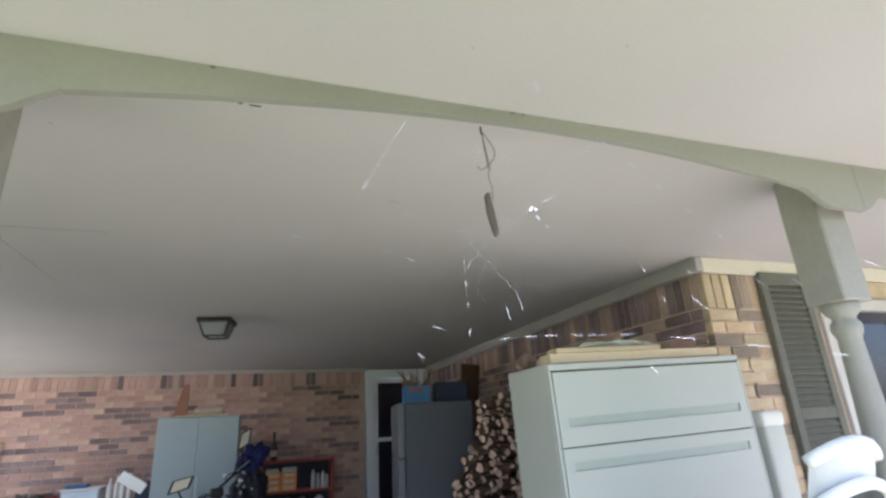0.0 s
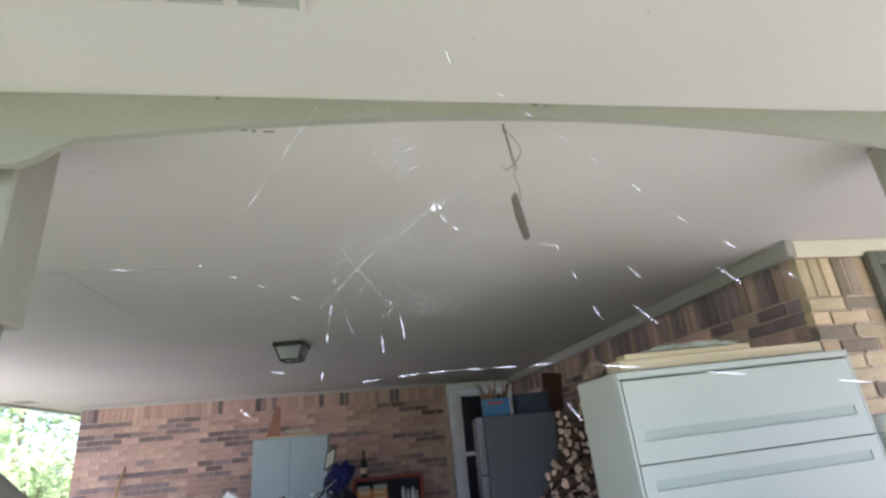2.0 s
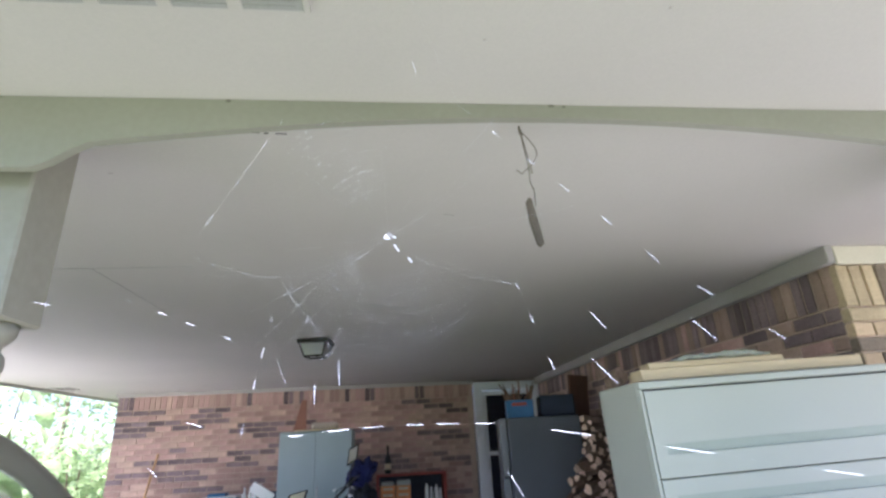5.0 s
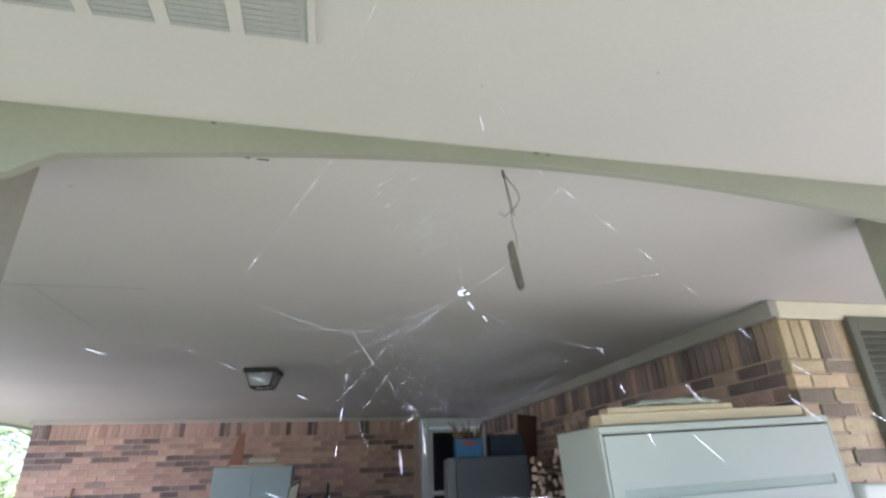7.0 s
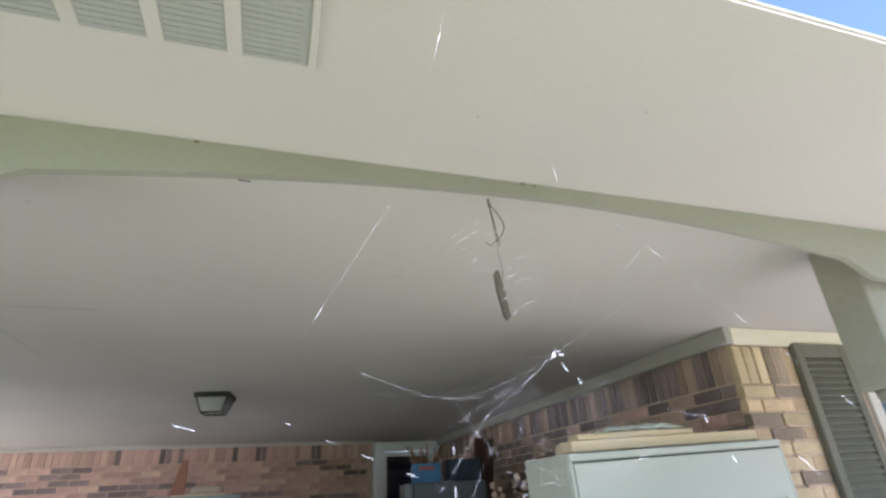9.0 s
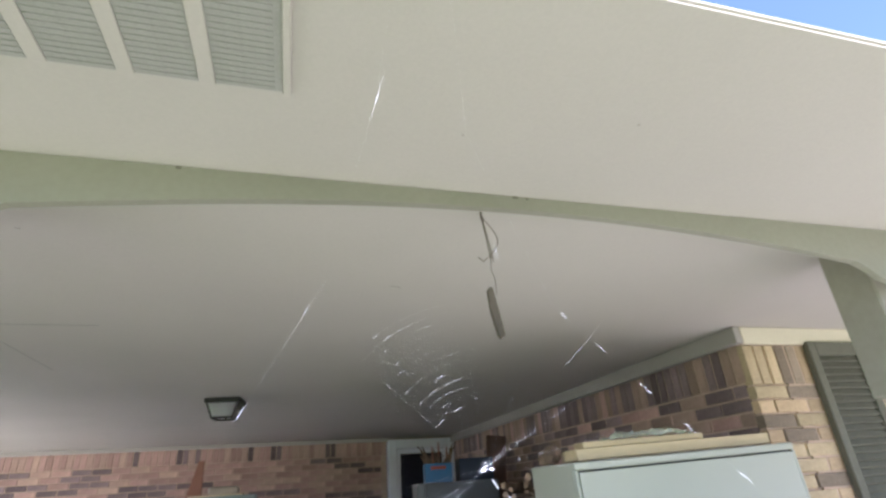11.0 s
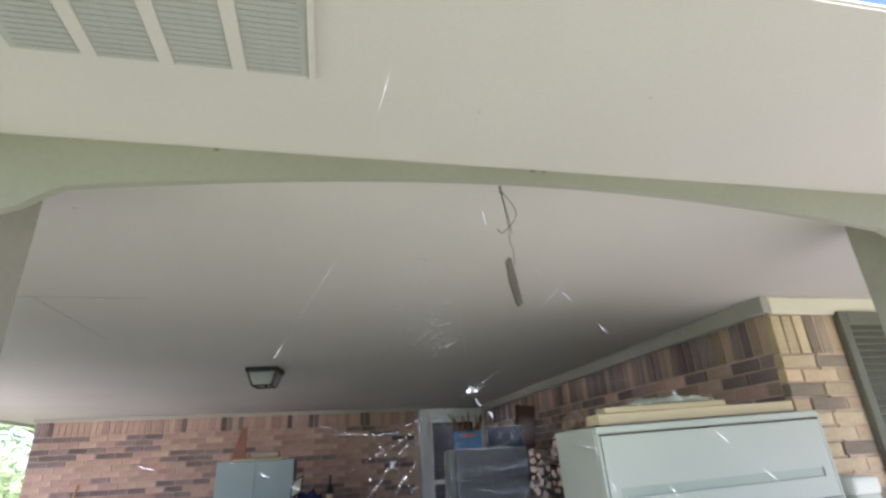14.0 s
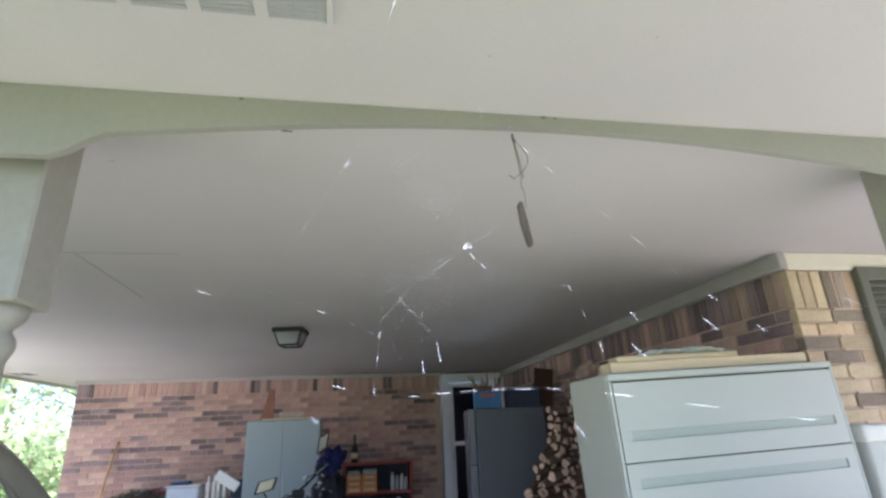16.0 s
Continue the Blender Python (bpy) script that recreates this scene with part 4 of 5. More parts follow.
def motorbike():
    """Leans on its stand with the handlebar swung up to one side."""
    t = thing("motorcycle", pose(-0.145, 5.25, 0, 0, 0, 12), "dark blue motorcycle leaning on its side stand", "motorcycle")
    for y0 in (-0.42, 1.0):
        b = bmesh.new()
        n, s, R, r = 28, 8, 0.26, 0.05
        rings = [[b.verts.new(((r * math.cos(v)) * 1.0, y0 + (R + r * math.sin(v)) * math.cos(u), 0.315 + (R + r * math.sin(v)) * math.sin(u))) for v in (2 * math.pi * j / s for j in range(s))] for u in (2 * math.pi * i / n for i in range(n))]
        for i in range(n):
            for j in range(s):
                b.faces.new((rings[i][j], rings[(i + 1) % n][j], rings[(i + 1) % n][(j + 1) % s], rings[i][(j + 1) % s]))
        wh = part("wheel", b, M_RUBBER, t, "black rubber tyre", smooth=True)
        rim = bmesh.new()
        for i in range(10):
            a = 2 * math.pi * i / 10
            tube([(0, y0, 0.315), (0, y0 + 0.23 * math.cos(a), 0.315 + 0.23 * math.sin(a))], 0.008, rim, 5)
        part("rim", rim, M_STEEL, wh)
    for sx in (-0.08, 0.08):
        part("fork", tube([(sx, -0.42, 0.315), (sx, -0.20, 0.98)], 0.02), M_STEEL, t)
    part("frame", tube([(0, -0.2, 0.9), (0, 0.1, 0.55), (0, 0.6, 0.5), (0, 1.0, 0.315)], 0.03), M_BLACK, t)
    part("engine", box((-0.15, 0.1, 0.28), (0.15, 0.5, 0.58), 0.03, seg=2), M_STEEL, t)
    b = bmesh.new()
    bmesh.ops.create_uvsphere(b, u_segments=20, v_segments=12, radius=1)
    for v in b.verts:
        v.co = Vector((v.co.x * 0.15, 0.18 + v.co.y * 0.30, 0.83 + v.co.z * 0.13))
    part("tank", b, mat("navy_paint", (0.02, 0.025, 0.12), 0.25, 0.1, 3, 80, 0), t, smooth=True)
    part("seat", box((-0.13, 0.42, 0.74), (0.13, 1.05, 0.84), 0.04, seg=3), M_BLACK, t, smooth=True)
    part("side_stand", tube([(-0.1, 0.35, 0.3), (-0.28, 0.4, 0.01)], 0.012), M_BLACK, t)
    bar = [(-0.33, -0.06, 0.92), (-0.20, -0.10, 1.00), (-0.04, -0.14, 1.07), (0.06, -0.14, 1.14), (0.16, -0.08, 1.22), (0.22, 0.0, 1.27)]
    part("handlebar", tube(bar, 0.010), M_BLACK, t, smooth=True)
    part("grip", tube([bar[0], bar[1]], 0.021), M_RUBBER, t)
    part("grip", tube([bar[4], bar[5]], 0.021), M_RUBBER, t)
    for (a, c, tilt) in (((-0.20, -0.10, 1.0), (-0.255, -0.06, 1.15), 24), ((0.17, -0.08, 1.22), (0.215, 0.0, 1.465), -28)):
        low = 0.05 if tilt > 0 else 0.075
        mr = part("mirror", tube([a, ((a[0] + c[0]) / 2 - 0.01, a[1], (a[2] + c[2]) / 2 - 0.03), (c[0] - 0.012, c[1] + 0.012, c[2] - low)], 0.006, sides=6), M_BLACK, t)
        wide = 0.062 if tilt > 0 else 0.036
        high = 0.054 if tilt > 0 else 0.080
        o = [(-wide * 1.15, -high), (-wide * 0.8, high * 0.5), (wide * 1.15, high), (wide * 0.8, -high * 0.4)]
        shell = prism([(u * 1.3, v * 1.25) for u, v in o], "y", 0.002, 0.022)
        bmesh.ops.bevel(shell, geom=shell.edges[:], offset=0.006, segments=2, affect="EDGES")
        part("shell", shell, M_BLACK, mr, m=pose(*c, -12, 0, -12))
        part("mirror_glass", prism(o, "y", -0.001, 0.0015), M_MIRROR, mr, "bright mirror glass", m=pose(*c, -12, 0, -12))
    part("headlamp", lathe([(0.02, -0.02), (0.07, 0.02), (0.085, 0.09), (0.08, 0.1)], sides=18), M_BLACK, t, smooth=True, m=pose(0, -0.24, 0.98, 100))
    part("cable", tube([(-0.18, -0.11, 1.01), (-0.1, -0.2, 1.08), (0.0, -0.22, 1.05), (0.03, -0.2, 0.9)], 0.005, sides=6), M_BLACK, t)
    part("cable", tube([(0.15, -0.09, 1.22), (0.06, -0.2, 1.2), (0.02, -0.22, 1.05), (0.0, -0.2, 0.9)], 0.005, sides=6), M_BLACK, t)
    part("lever", tube([(-0.21, -0.11, 1.0), (-0.30, -0.15, 0.96), (-0.36, -0.13, 0.93)], 0.006, sides=6), M_STEEL, t)
    part("lever", tube([(0.15, -0.10, 1.22), (0.22, -0.08, 1.27), (0.26, -0.03, 1.29)], 0.006, sides=6), M_STEEL, t)
    part("instrument_box", box((-0.05, -0.18, 1.04), (0.05, -0.11, 1.11), 0.015, seg=2), M_BLACK, t, smooth=True)
    for k, (x, z) in enumerate(((-0.09, 0.99), (0.13, 1.12), (0.02, 1.20), (0.10, 0.98))):
        part("indicator", tube([(x, -0.235, z), (x + 0.03, -0.24, z + 0.012)], [0.012, 0.008], sides=6), M_WHITE if k != 1 else M_STEEL, t, "small pale lamp")
    for name, label, centre, size, lean in (
        ("blue_jacket", "dark blue crumpled jacket hung over the handlebar", (0.135, 5.42, 1.30), (0.125, 0.11, 0.10), 0.25),
        # Made-up lump in place of the bike's dark parts below the handlebar.
        ("dark_clutter", "black lump standing in for the bike's dark parts under the handlebar", (0.115, 5.44, 1.02), (0.14, 0.13, 0.20), 0.25),
    ):
        b = bmesh.new()
        bmesh.ops.create_icosphere(b, subdivisions=5, radius=1)
        for v in b.verts:
            n = noise.noise(v.co * 2.1) * 0.35 + noise.noise(v.co * 5.5) * 0.25 + abs(noise.noise(v.co * 9.0)) * 0.16
            v.co = Vector((v.co.x * size[0], v.co.y * size[1], v.co.z * size[2])) * (1 + n)
            v.co.z += lean * v.co.x
        solid(name, b, M_NAVY if name == "blue_jacket" else M_CLUTTER, label, "jacket" if name == "blue_jacket" else "cover", "", pose(*centre, 0, -8, 0), smooth=True)
    # Small pale and dark bits scattered to stand in for glints on the bike.
    rnd = random.Random(17)
    for k in range(16):
        u = rnd.random()
        p = Vector((-0.20 + 0.40 * u + rnd.uniform(0.0, 0.08), -0.245 + 0.1 * u, 0.90 + 0.27 * u + rnd.uniform(-0.10, 0.04)))
        d = Vector((rnd.uniform(-0.03, 0.03), 0.01, rnd.uniform(-0.03, 0.03)))
        part("glint_bit", tube([p, p + d * 0.5 + Vector((0, -0.006, 0.005)), p + d], [0.006, 0.011, 0.005], sides=6), M_STEEL if k % 3 == 0 else M_WHITE if k % 3 == 1 else M_BLACK, t)


motorbike()


# ---------------------------------------------------------------- parked car
def car():
    """Stands in the open bay, nose to the back wall; drawn nose to +x and turned."""
    t = thing("parked_car", pose(-1.455, 4.15, 0, 0, 0, 90), "grey-beige parked car with a raked windscreen pillar", "car")
    L0, L1, W = -3.3, 0.95, 1.70
    low = [(L1, 0.25), (L1 + 0.05, 0.55), (L1 - 0.05, 0.80), (0.20, 0.98), (-3.05, 1.05), (L0 + 0.02, 0.95), (L0, 0.30)]
    b = prism(low[::-1], "y", 0.0, W)
    bmesh.ops.bevel(b, geom=b.edges[:], offset=0.05, segments=3, affect="EDGES")
    part("body", b, M_CAR, t, smooth=True)
    # cabin outline: windscreen pillar curve, roof, rear
    def pillar(k):
        u = k / 14
        return 0.24 - 1.55 * u - 0.05 * math.sin(math.pi * u), 0.98 + 0.70 * math.sin(u * math.pi / 2) ** 0.92
    front = [pillar(k) for k in range(15)]
    for side, y0 in ((0, 0.10), (1, W - 0.16)):
        pts = [(x, y0, z) for x, z in front]
        part("windscreen_pillar", tube(pts, [0.066] * 15, sides=10), M_CAR, t, smooth=True)
        roof = [(-1.31, y0, 1.68), (-1.6, y0, 1.695), (-2.2, y0, 1.66), (-2.9, y0, 1.48), (-3.1, y0, 1.05)]
        part("roof_rail", tube(roof, 0.05, sides=10), M_CAR, t, smooth=True)
        part("quarter_bar", tube([(-0.16, y0 + 0.005, 1.0), (-0.20, y0 + 0.005, 1.10), (-0.30, y0 + 0.005, 1.23), (-0.46, y0 + 0.005, 1.36), (-0.60, y0 + 0.005, 1.45)], 0.02), M_CAR, t)
        part("centre_pillar", tube([(-1.35, y0 + 0.01, 1.02), (-1.42, y0 + 0.01, 1.68)], 0.05), M_BLACK, t)
        part("side_glass", prism([(0.05, 1.0), (-0.45, 1.38), (-1.0, 1.61), (-1.4, 1.66), (-2.6, 1.58), (-3.0, 1.06)], "y", y0 - 0.004, y0 + 0.004), M_GLASS, t, "clear side window")
    rf = prism([(-1.25, 1.68), (-1.6, 1.71), (-2.2, 1.67), (-2.9, 1.49), (-2.9, 1.46), (-2.2, 1.64), (-1.6, 1.68), (-1.25, 1.65)], "y", 0.12, W - 0.18)
    part("roof", rf, M_CAR, t)
    b = bmesh.new()
    q = [b.verts.new(p) for p in ((0.22, 0.14, 1.0), (0.22, W - 0.2, 1.0), (-1.25, W - 0.22, 1.66), (-1.25, 0.16, 1.66))]
    b.faces.new(q)
    bmesh.ops.solidify(b, geom=b.faces[:], thickness=0.005)
    part("windscreen", b, M_GLASS, t, "clear windscreen")
    part("wing_mirror", box((-0.02, -0.17, 1.02), (0.10, -0.03, 1.14), 0.03, seg=3), M_CAR, t, smooth=True)
    for x in (0.35, -2.55):
        for y in (0.02, W - 0.22):
            w = part("wheel", tube([(x, y, 0.32), (x, y + 0.2, 0.32)], 0.32, sides=24), M_RUBBER, t, "black tyre")
            part("rim", tube([(x, y - 0.004, 0.32), (x, y + 0.204, 0.32)], 0.2, sides=16), M_STEEL, w)


car()


# ---------------------------------------------------------------- garden beyond the open side
def shrub(x, y, h, w, material, size, seed, label, long=2.2):
    t = thing("shrub", pose(x, y, 0), label, "shrub", "garden shrubs")
    rnd = random.Random(seed)
    for k in range(5):
        a = 2 * math.pi * k / 5 + rnd.random()
        part("stem", tube([(0.05 * math.cos(a), 0.05 * math.sin(a), -0.1), (0.25 * w * math.cos(a), 0.25 * w * math.sin(a), 0.45 * h), (0.45 * w * math.cos(a), 0.45 * w * math.sin(a), 0.8 * h)], [0.03, 0.02, 0.008], sides=6), M_BARK, t)
    o = new("foliage", leaf_mesh("foliage", material, 1100, (w, w, h * 0.5), size, seed, 0.3, long))
    o.parent = t
    o.location = (0, 0, h * 0.52)
    return t


for k, (x, y, h, w, s) in enumerate(((-4.9, 10.4, 1.25, 0.7, 0.13), (-6.5, 11.6, 1.4, 0.9, 0.12), (-4.2, 10.9, 1.5, 0.7, 0.12), (-7.9, 10.6, 1.3, 0.9, 0.12), (-5.6, 14.4, 1.9, 1.2, 0.14), (-8.4, 15.0, 2.2, 1.4, 0.14), (-11.4, 13.0, 2.0, 1.4, 0.14), (-3.6, 15.4, 2.2, 1.3, 0.14))):
    shrub(x, y, h + (0.6 if k < 4 else 0.3), w, M_LEAF2 if k != 1 else M_LEAF, s * (1.9 if k in (0, 2) else 1), 20 + k, "sunlit leafy green garden shrub" if k < 4 else "tall bushy green shrub at the garden's end", 5.5 if k in (0, 2) else 2.2)


def broad_plant(x, y, h, seed, leaves):
    """A tall plant with big drooping leaves in the bed beside the carport."""
    t = thing("broad_leaved_plant", pose(x, y, -0.1), "tall plant with big pale green leaves beside the carport", "plant")
    rnd = random.Random(seed)
    for k in range(9):
        a = 0.7 * k
        tip = Vector((0.42 * math.cos(a), 0.42 * math.sin(a), h * (0.62 + 0.05 * k)))
        part("stem", tube([(0.03 * math.cos(a), 0.03 * math.sin(a), 0), (tip.x * 0.4, tip.y * 0.4, tip.z * 0.6), tip], [0.02, 0.014, 0.005], sides=6), M_BARK, t)
    for k in range(leaves):
        a, z = rnd.uniform(0, 6.283), h * rnd.uniform(0.42, 1.0)
        r = rnd.uniform(0.08, 0.55)
        l, w = rnd.uniform(0.2, 0.34), rnd.uniform(0.07, 0.11)
        b = bmesh.new()
        rows = []
        for i in range(6):
            u = i / 5
            half = w * math.sin(math.pi * min(1, 0.08 + u * 0.92)) ** 0.8
            rows.append([b.verts.new((l * u, side * half, -0.35 * l * u * u + 0.25 * abs(side) * half)) for side in (-1, 0, 1)])
        for p, q in zip(rows, rows[1:]):
            for i in (0, 1):
                b.faces.new((p[i], p[i + 1], q[i + 1], q[i]))
        part("leaf", b, M_LEAF2, t, m=pose(r * math.cos(a), r * math.sin(a), z, rnd.uniform(-35, 35), rnd.uniform(-30, 50), math.degrees(a) + rnd.uniform(-60, 60)))
    return t


# First plant stands mostly out of view, added to shade the wall's end.
broad_plant(-4.05, 6.5, 2.6, 61, 80)
broad_plant(-4.5, 7.75, 2.6, 62, 60)


def tree(x, y, h, r, seed, label, leaf=0.16, n=3200, low=0.5):
    t = thing("tree", pose(x, y, -0.1), label, "tree", "garden trees")
    rnd = random.Random(seed)
    part("trunk", tube([(0, 0, 0), (0.04, 0.03, h * 0.3), (0.1, -0.03, h * 0.62), (0.12, 0, h * 0.9)], [0.13, 0.1, 0.07, 0.02], sides=10), M_BARK, t)
    for k in range(7):
        a = 2.4 * k
        z = h * (low + 0.07 * k)
        part("limb", tube([(0.06, 0, z), (0.5 * r * math.cos(a), 0.5 * r * math.sin(a), z + 0.1 * h), (0.9 * r * math.cos(a), 0.9 * r * math.sin(a), z + 0.12 * h)], [0.03, 0.018, 0.006], sides=6), M_BARK, t)
    o = new("crown", leaf_mesh("crown", M_LEAF2, n, (r, r, h * (1 - low) * 0.55), leaf, seed, 0.5, 1.9))
    o.parent = t
    o.location = (0, 0, h * (0.5 + low / 2))
    return t


tree(-4.05, 10.4, 3.2, 1.5, 41, "young broad-leaved tree at the carport's open side", 0.17, 620, 0.5)
tree(-13.0, 24.0, 6.0, 2.2, 42, "distant leafy tree beyond the garden", 0.22, 1600)
tree(-19.0, 19.0, 6.5, 2.4, 43, "distant leafy tree beside the garden", 0.22, 1600)


rnd = random.Random(9)
verts, faces = [], []
for k in range(7000):
    x, y = rnd.uniform(-9, -3.2), rnd.uniform(9.3, 13)
    h, a = rnd.uniform(0.1, 0.8), rnd.uniform(0, 6.3)
    lx, ly = rnd.gauss(0, 0.12), rnd.gauss(0, 0.12)
    i = len(verts)
    verts += [(x - 0.008 * math.cos(a), y - 0.008 * math.sin(a), -0.1), (x + 0.008 * math.cos(a), y + 0.008 * math.sin(a), -0.1), (x + lx, y + ly, -0.1 + h)]
    faces += [(i, i + 1, i + 2)]
me = bpy.data.meshes.new("tall_grass")
me.from_pydata(verts, [], faces)
me.materials.append(M_LEAF2)
tagged(new("tall_grass", me), "tall sunlit grass blades beside the carport", "grass", "", "stuff")


# ---------------------------------------------------------------- spider web in front of the eave
HUB = Vector((0.401, 0.629, 1.663))


def sheet(x, z):
    """The web's slightly bent sheet: a place for each x and height."""
    y = HUB.y - 0.50 * max(0.0, x - 0.42) - 0.30 * max(0.0, 1.62 - z)
    return Vector((x, y, z))


def strand_points(a, c, sag=0.0, n=10):
    out = []
    for k in range(n + 1):
        u = k / n
        p = sheet(a[0] + (c[0] - a[0]) * u, a[1] + (c[1] - a[1]) * u)
        p.z -= sag * 4 * u * (1 - u)
        out.append(p)
    return out


def spider_web():
    t = thing("spider_web", pose(0, 0, 0), "sunlit orb web of fine white silk hung below the eave", "spider web")
    rnd = random.Random(5)
    hub = bmesh.new()
    for k in range(7):
        q = Vector((rnd.gauss(0, 0.0009), rnd.gauss(0, 0.0006), rnd.gauss(0, 0.0011)))
        e = q + Vector((rnd.gauss(0, 0.001), rnd.gauss(0, 0.0005), rnd.gauss(0, 0.001)))
        tube([HUB + q, HUB + (q + e) / 2, HUB + e], [0.00015, 0.0004, 0.00015], hub, 6)
    part("hub", hub, M_SILK, t, "bright knot of silk")
    fine = 0.0000165
    # rim: the long threads that carry the web
    rims = [((0.449, 1.752), (0.585, 1.562), 0.0), ((0.243, 1.628), (0.323, 1.594), 0.0), ((0.333, 1.615), (0.325, 1.540), 0.0), ((0.345, 1.545), (0.46, 1.546), -0.003), ((0.465, 1.545), (0.60, 1.515), 0.0), ((0.472, 1.628), (0.485, 1.560), 0.0)]
    dashes = (8, 4, 4, 6, 3, 3)
    for (a, c, sag), n, reach in zip(rims, dashes, (1, 1, 1, 2.0, 1.3, 1)):
        rim = part("rim_thread", tube(strand_points(a, c, sag), fine * 0.2, sides=4), M_SILK, t)
        # Glints along the rim are built into the shape as thicker lengths.
        for k in range(n):
            u0 = (k + 0.25 + rnd.uniform(-0.1, 0.1)) / n
            ln = reach * rnd.uniform(0.18, 0.30) / n
            p = strand_points(a, c, sag, 60)
            seg = p[int(u0 * 60): max(int((u0 + ln) * 60) + 1, int(u0 * 60) + 2)]
            mid = len(seg) // 2
            part("glint_bead", tube(seg, [0.00009 if 0 < i < len(seg) - 1 else 0.00004 for i in range(len(seg))], sides=5), M_SILK, rim, "thickened length of silk standing in for a glint")
    # long thread a little behind the sheet, thickened near its ends for glints
    far_a, far_c = Vector((0.316, 0.695, 1.795)), Vector((0.257, 0.695, 1.686))
    rim = part("rim_thread", tube([far_a.lerp(far_c, k / 12) for k in range(13)], fine * 0.7, sides=4), M_SILK, t)
    for u0, u1, r in ((0.02, 0.05, 0.00009), (0.19, 0.26, 0.00012), (0.30, 0.345, 0.00006), (0.39, 0.46, 0.00006), (0.52, 0.57, 0.00005), (0.62, 0.655, 0.00006), (0.80, 0.88, 0.00013)):
        part("glint_bead", tube([far_a.lerp(far_c, u) for u in (u0, 0.5 * (u0 + u1), u1)], [0.6 * r, r, 0.6 * r], sides=5), M_SILK, rim, "thickened length of silk standing in for a glint")
    # glint on the line that runs up to the soffit, shaped as thicker silk
    part("glint_bead", tube([(0.340, 0.643, 1.900), (0.3445, 0.6453, 1.920), (0.346, 0.646, 1.926), (0.3475, 0.6467, 1.932), (0.353, 0.650, 1.958)], [0.00002, 0.00005, 0.00026, 0.00005, 0.00002], sides=6), M_SILK, t, "thickened bit standing in for the upper line's glint")
    # short marks beside the hub and loose dashes, silk thickened where it glints
    for dx, dz, ex, ez in ((0.003, -0.006, 0.006, -0.0105), (0.0115, -0.0145, 0.0140, -0.0178)):
        part("glint_dash", tube(strand_points((HUB.x + dx, HUB.z + dz), (HUB.x + ex, HUB.z + ez), 0, 3), 0.0002, sides=5), M_SILK, t)
    for a, q in (((0.2, 1.625), (0.215, 1.621)), ((0.505, 1.60), (0.512, 1.585)), ((0.36, 1.572), (0.361, 1.556)), ((0.372, 1.585), (0.374, 1.562)), ((0.50, 1.575), (0.512, 1.555)), ((0.545, 1.59), (0.555, 1.572)), ((0.298, 1.555), (0.31, 1.551)), ((0.285, 1.535), (0.293, 1.528)), ((0.62, 1.595), (0.635, 1.58)), ((0.655, 1.57), (0.668, 1.558)), ((0.42, 1.80), (0.423, 1.78)), ((0.455, 1.525), (0.462, 1.51))):
        c = (a[0] + 0.68 * (q[0] - a[0]), a[1] + 0.68 * (q[1] - a[1]))
        part("glint_dash", tube(strand_points(a, c, 0, 4), [0.00003, 0.00008, 0.00009, 0.00008, 0.00003], sides=5), M_SILK, t)
    # spokes
    angles = [-172, -160, -150, -141, -132, -124, -116, -109, -102, -95, -88, -81, -74, -66, -58, -49, -40, -30, 12, 38, 62, 95, 118, 140]
    ends = {}
    for k, a in enumerate(angles):
        r = (0.080 if -165 < a < -25 else 0.070) * rnd.uniform(0.88, 1.06)
        ends[k] = r
        c = (HUB.x + r * math.cos(radians(a)), HUB.z + r * math.sin(radians(a)))
        q = 0.026 if -165 < a < -25 else 0.0
        part("spoke_thread", tube(strand_points((HUB.x + q * math.cos(radians(a)), HUB.z + q * math.sin(radians(a))), c, 0.001), fine * 0.55, sides=4), M_SILK, t)
    # sticky spiral over the lower fan and the upper wedge
    low = [a for a in angles if -165 < a < -25]
    for j in range(22):
        r = 0.027 + 0.0023 * j
        pts = []
        for a in low:
            q = r * (1 + 0.04 * math.sin(a * 0.7 + j)) * (1.0 if a > -130 else 0.95)
            pts.append(sheet(HUB.x + q * math.cos(radians(a)), HUB.z + q * math.sin(radians(a))) + Vector((0, 0, -0.0006)))
        # Runs with gaps between them imitate broken glints along the spiral.
        k = rnd.randrange(0, 3)
        while k < len(pts) - 2:
            run = rnd.randrange(2, 5)
            if rnd.random() < 0.72:
                part("spiral_thread", tube(pts[k:k + run], fine * rnd.uniform(0.4, 1.05), sides=4), M_SILK, t)
            k += run
    for j in range(13):
        r = 0.034 + 0.0050 * j
        pts = [sheet(HUB.x + r * math.cos(radians(a)), HUB.z + r * math.sin(radians(a))) for a in range(96 + rnd.randrange(0, 16), 120 + rnd.randrange(0, 24), 5)]
        part("spiral_thread", tube(pts, fine * rnd.uniform(0.35, 0.65), sides=4), M_SILK, t)
    # thick bits that imitate sparkles along the upper wedge
    for k in range(30):
        a, r = radians(rnd.uniform(100, 136)), 0.034 + 0.0050 * rnd.randrange(0, 13)
        da = 0.0022 * rnd.uniform(0.6, 1.6) / r
        pts = [sheet(HUB.x + r * math.cos(a + da * u), HUB.z + r * math.sin(a + da * u)) for u in (-1, 0, 1)]
        part("sparkle_bit", tube(pts, [0.00003, 0.00006 * rnd.uniform(0.5, 1.2), 0.00003], sides=5), M_SILK, t)
    # heavy gathered strands sagging to the side, uneven like strings of beads
    h = (HUB.x, HUB.z)
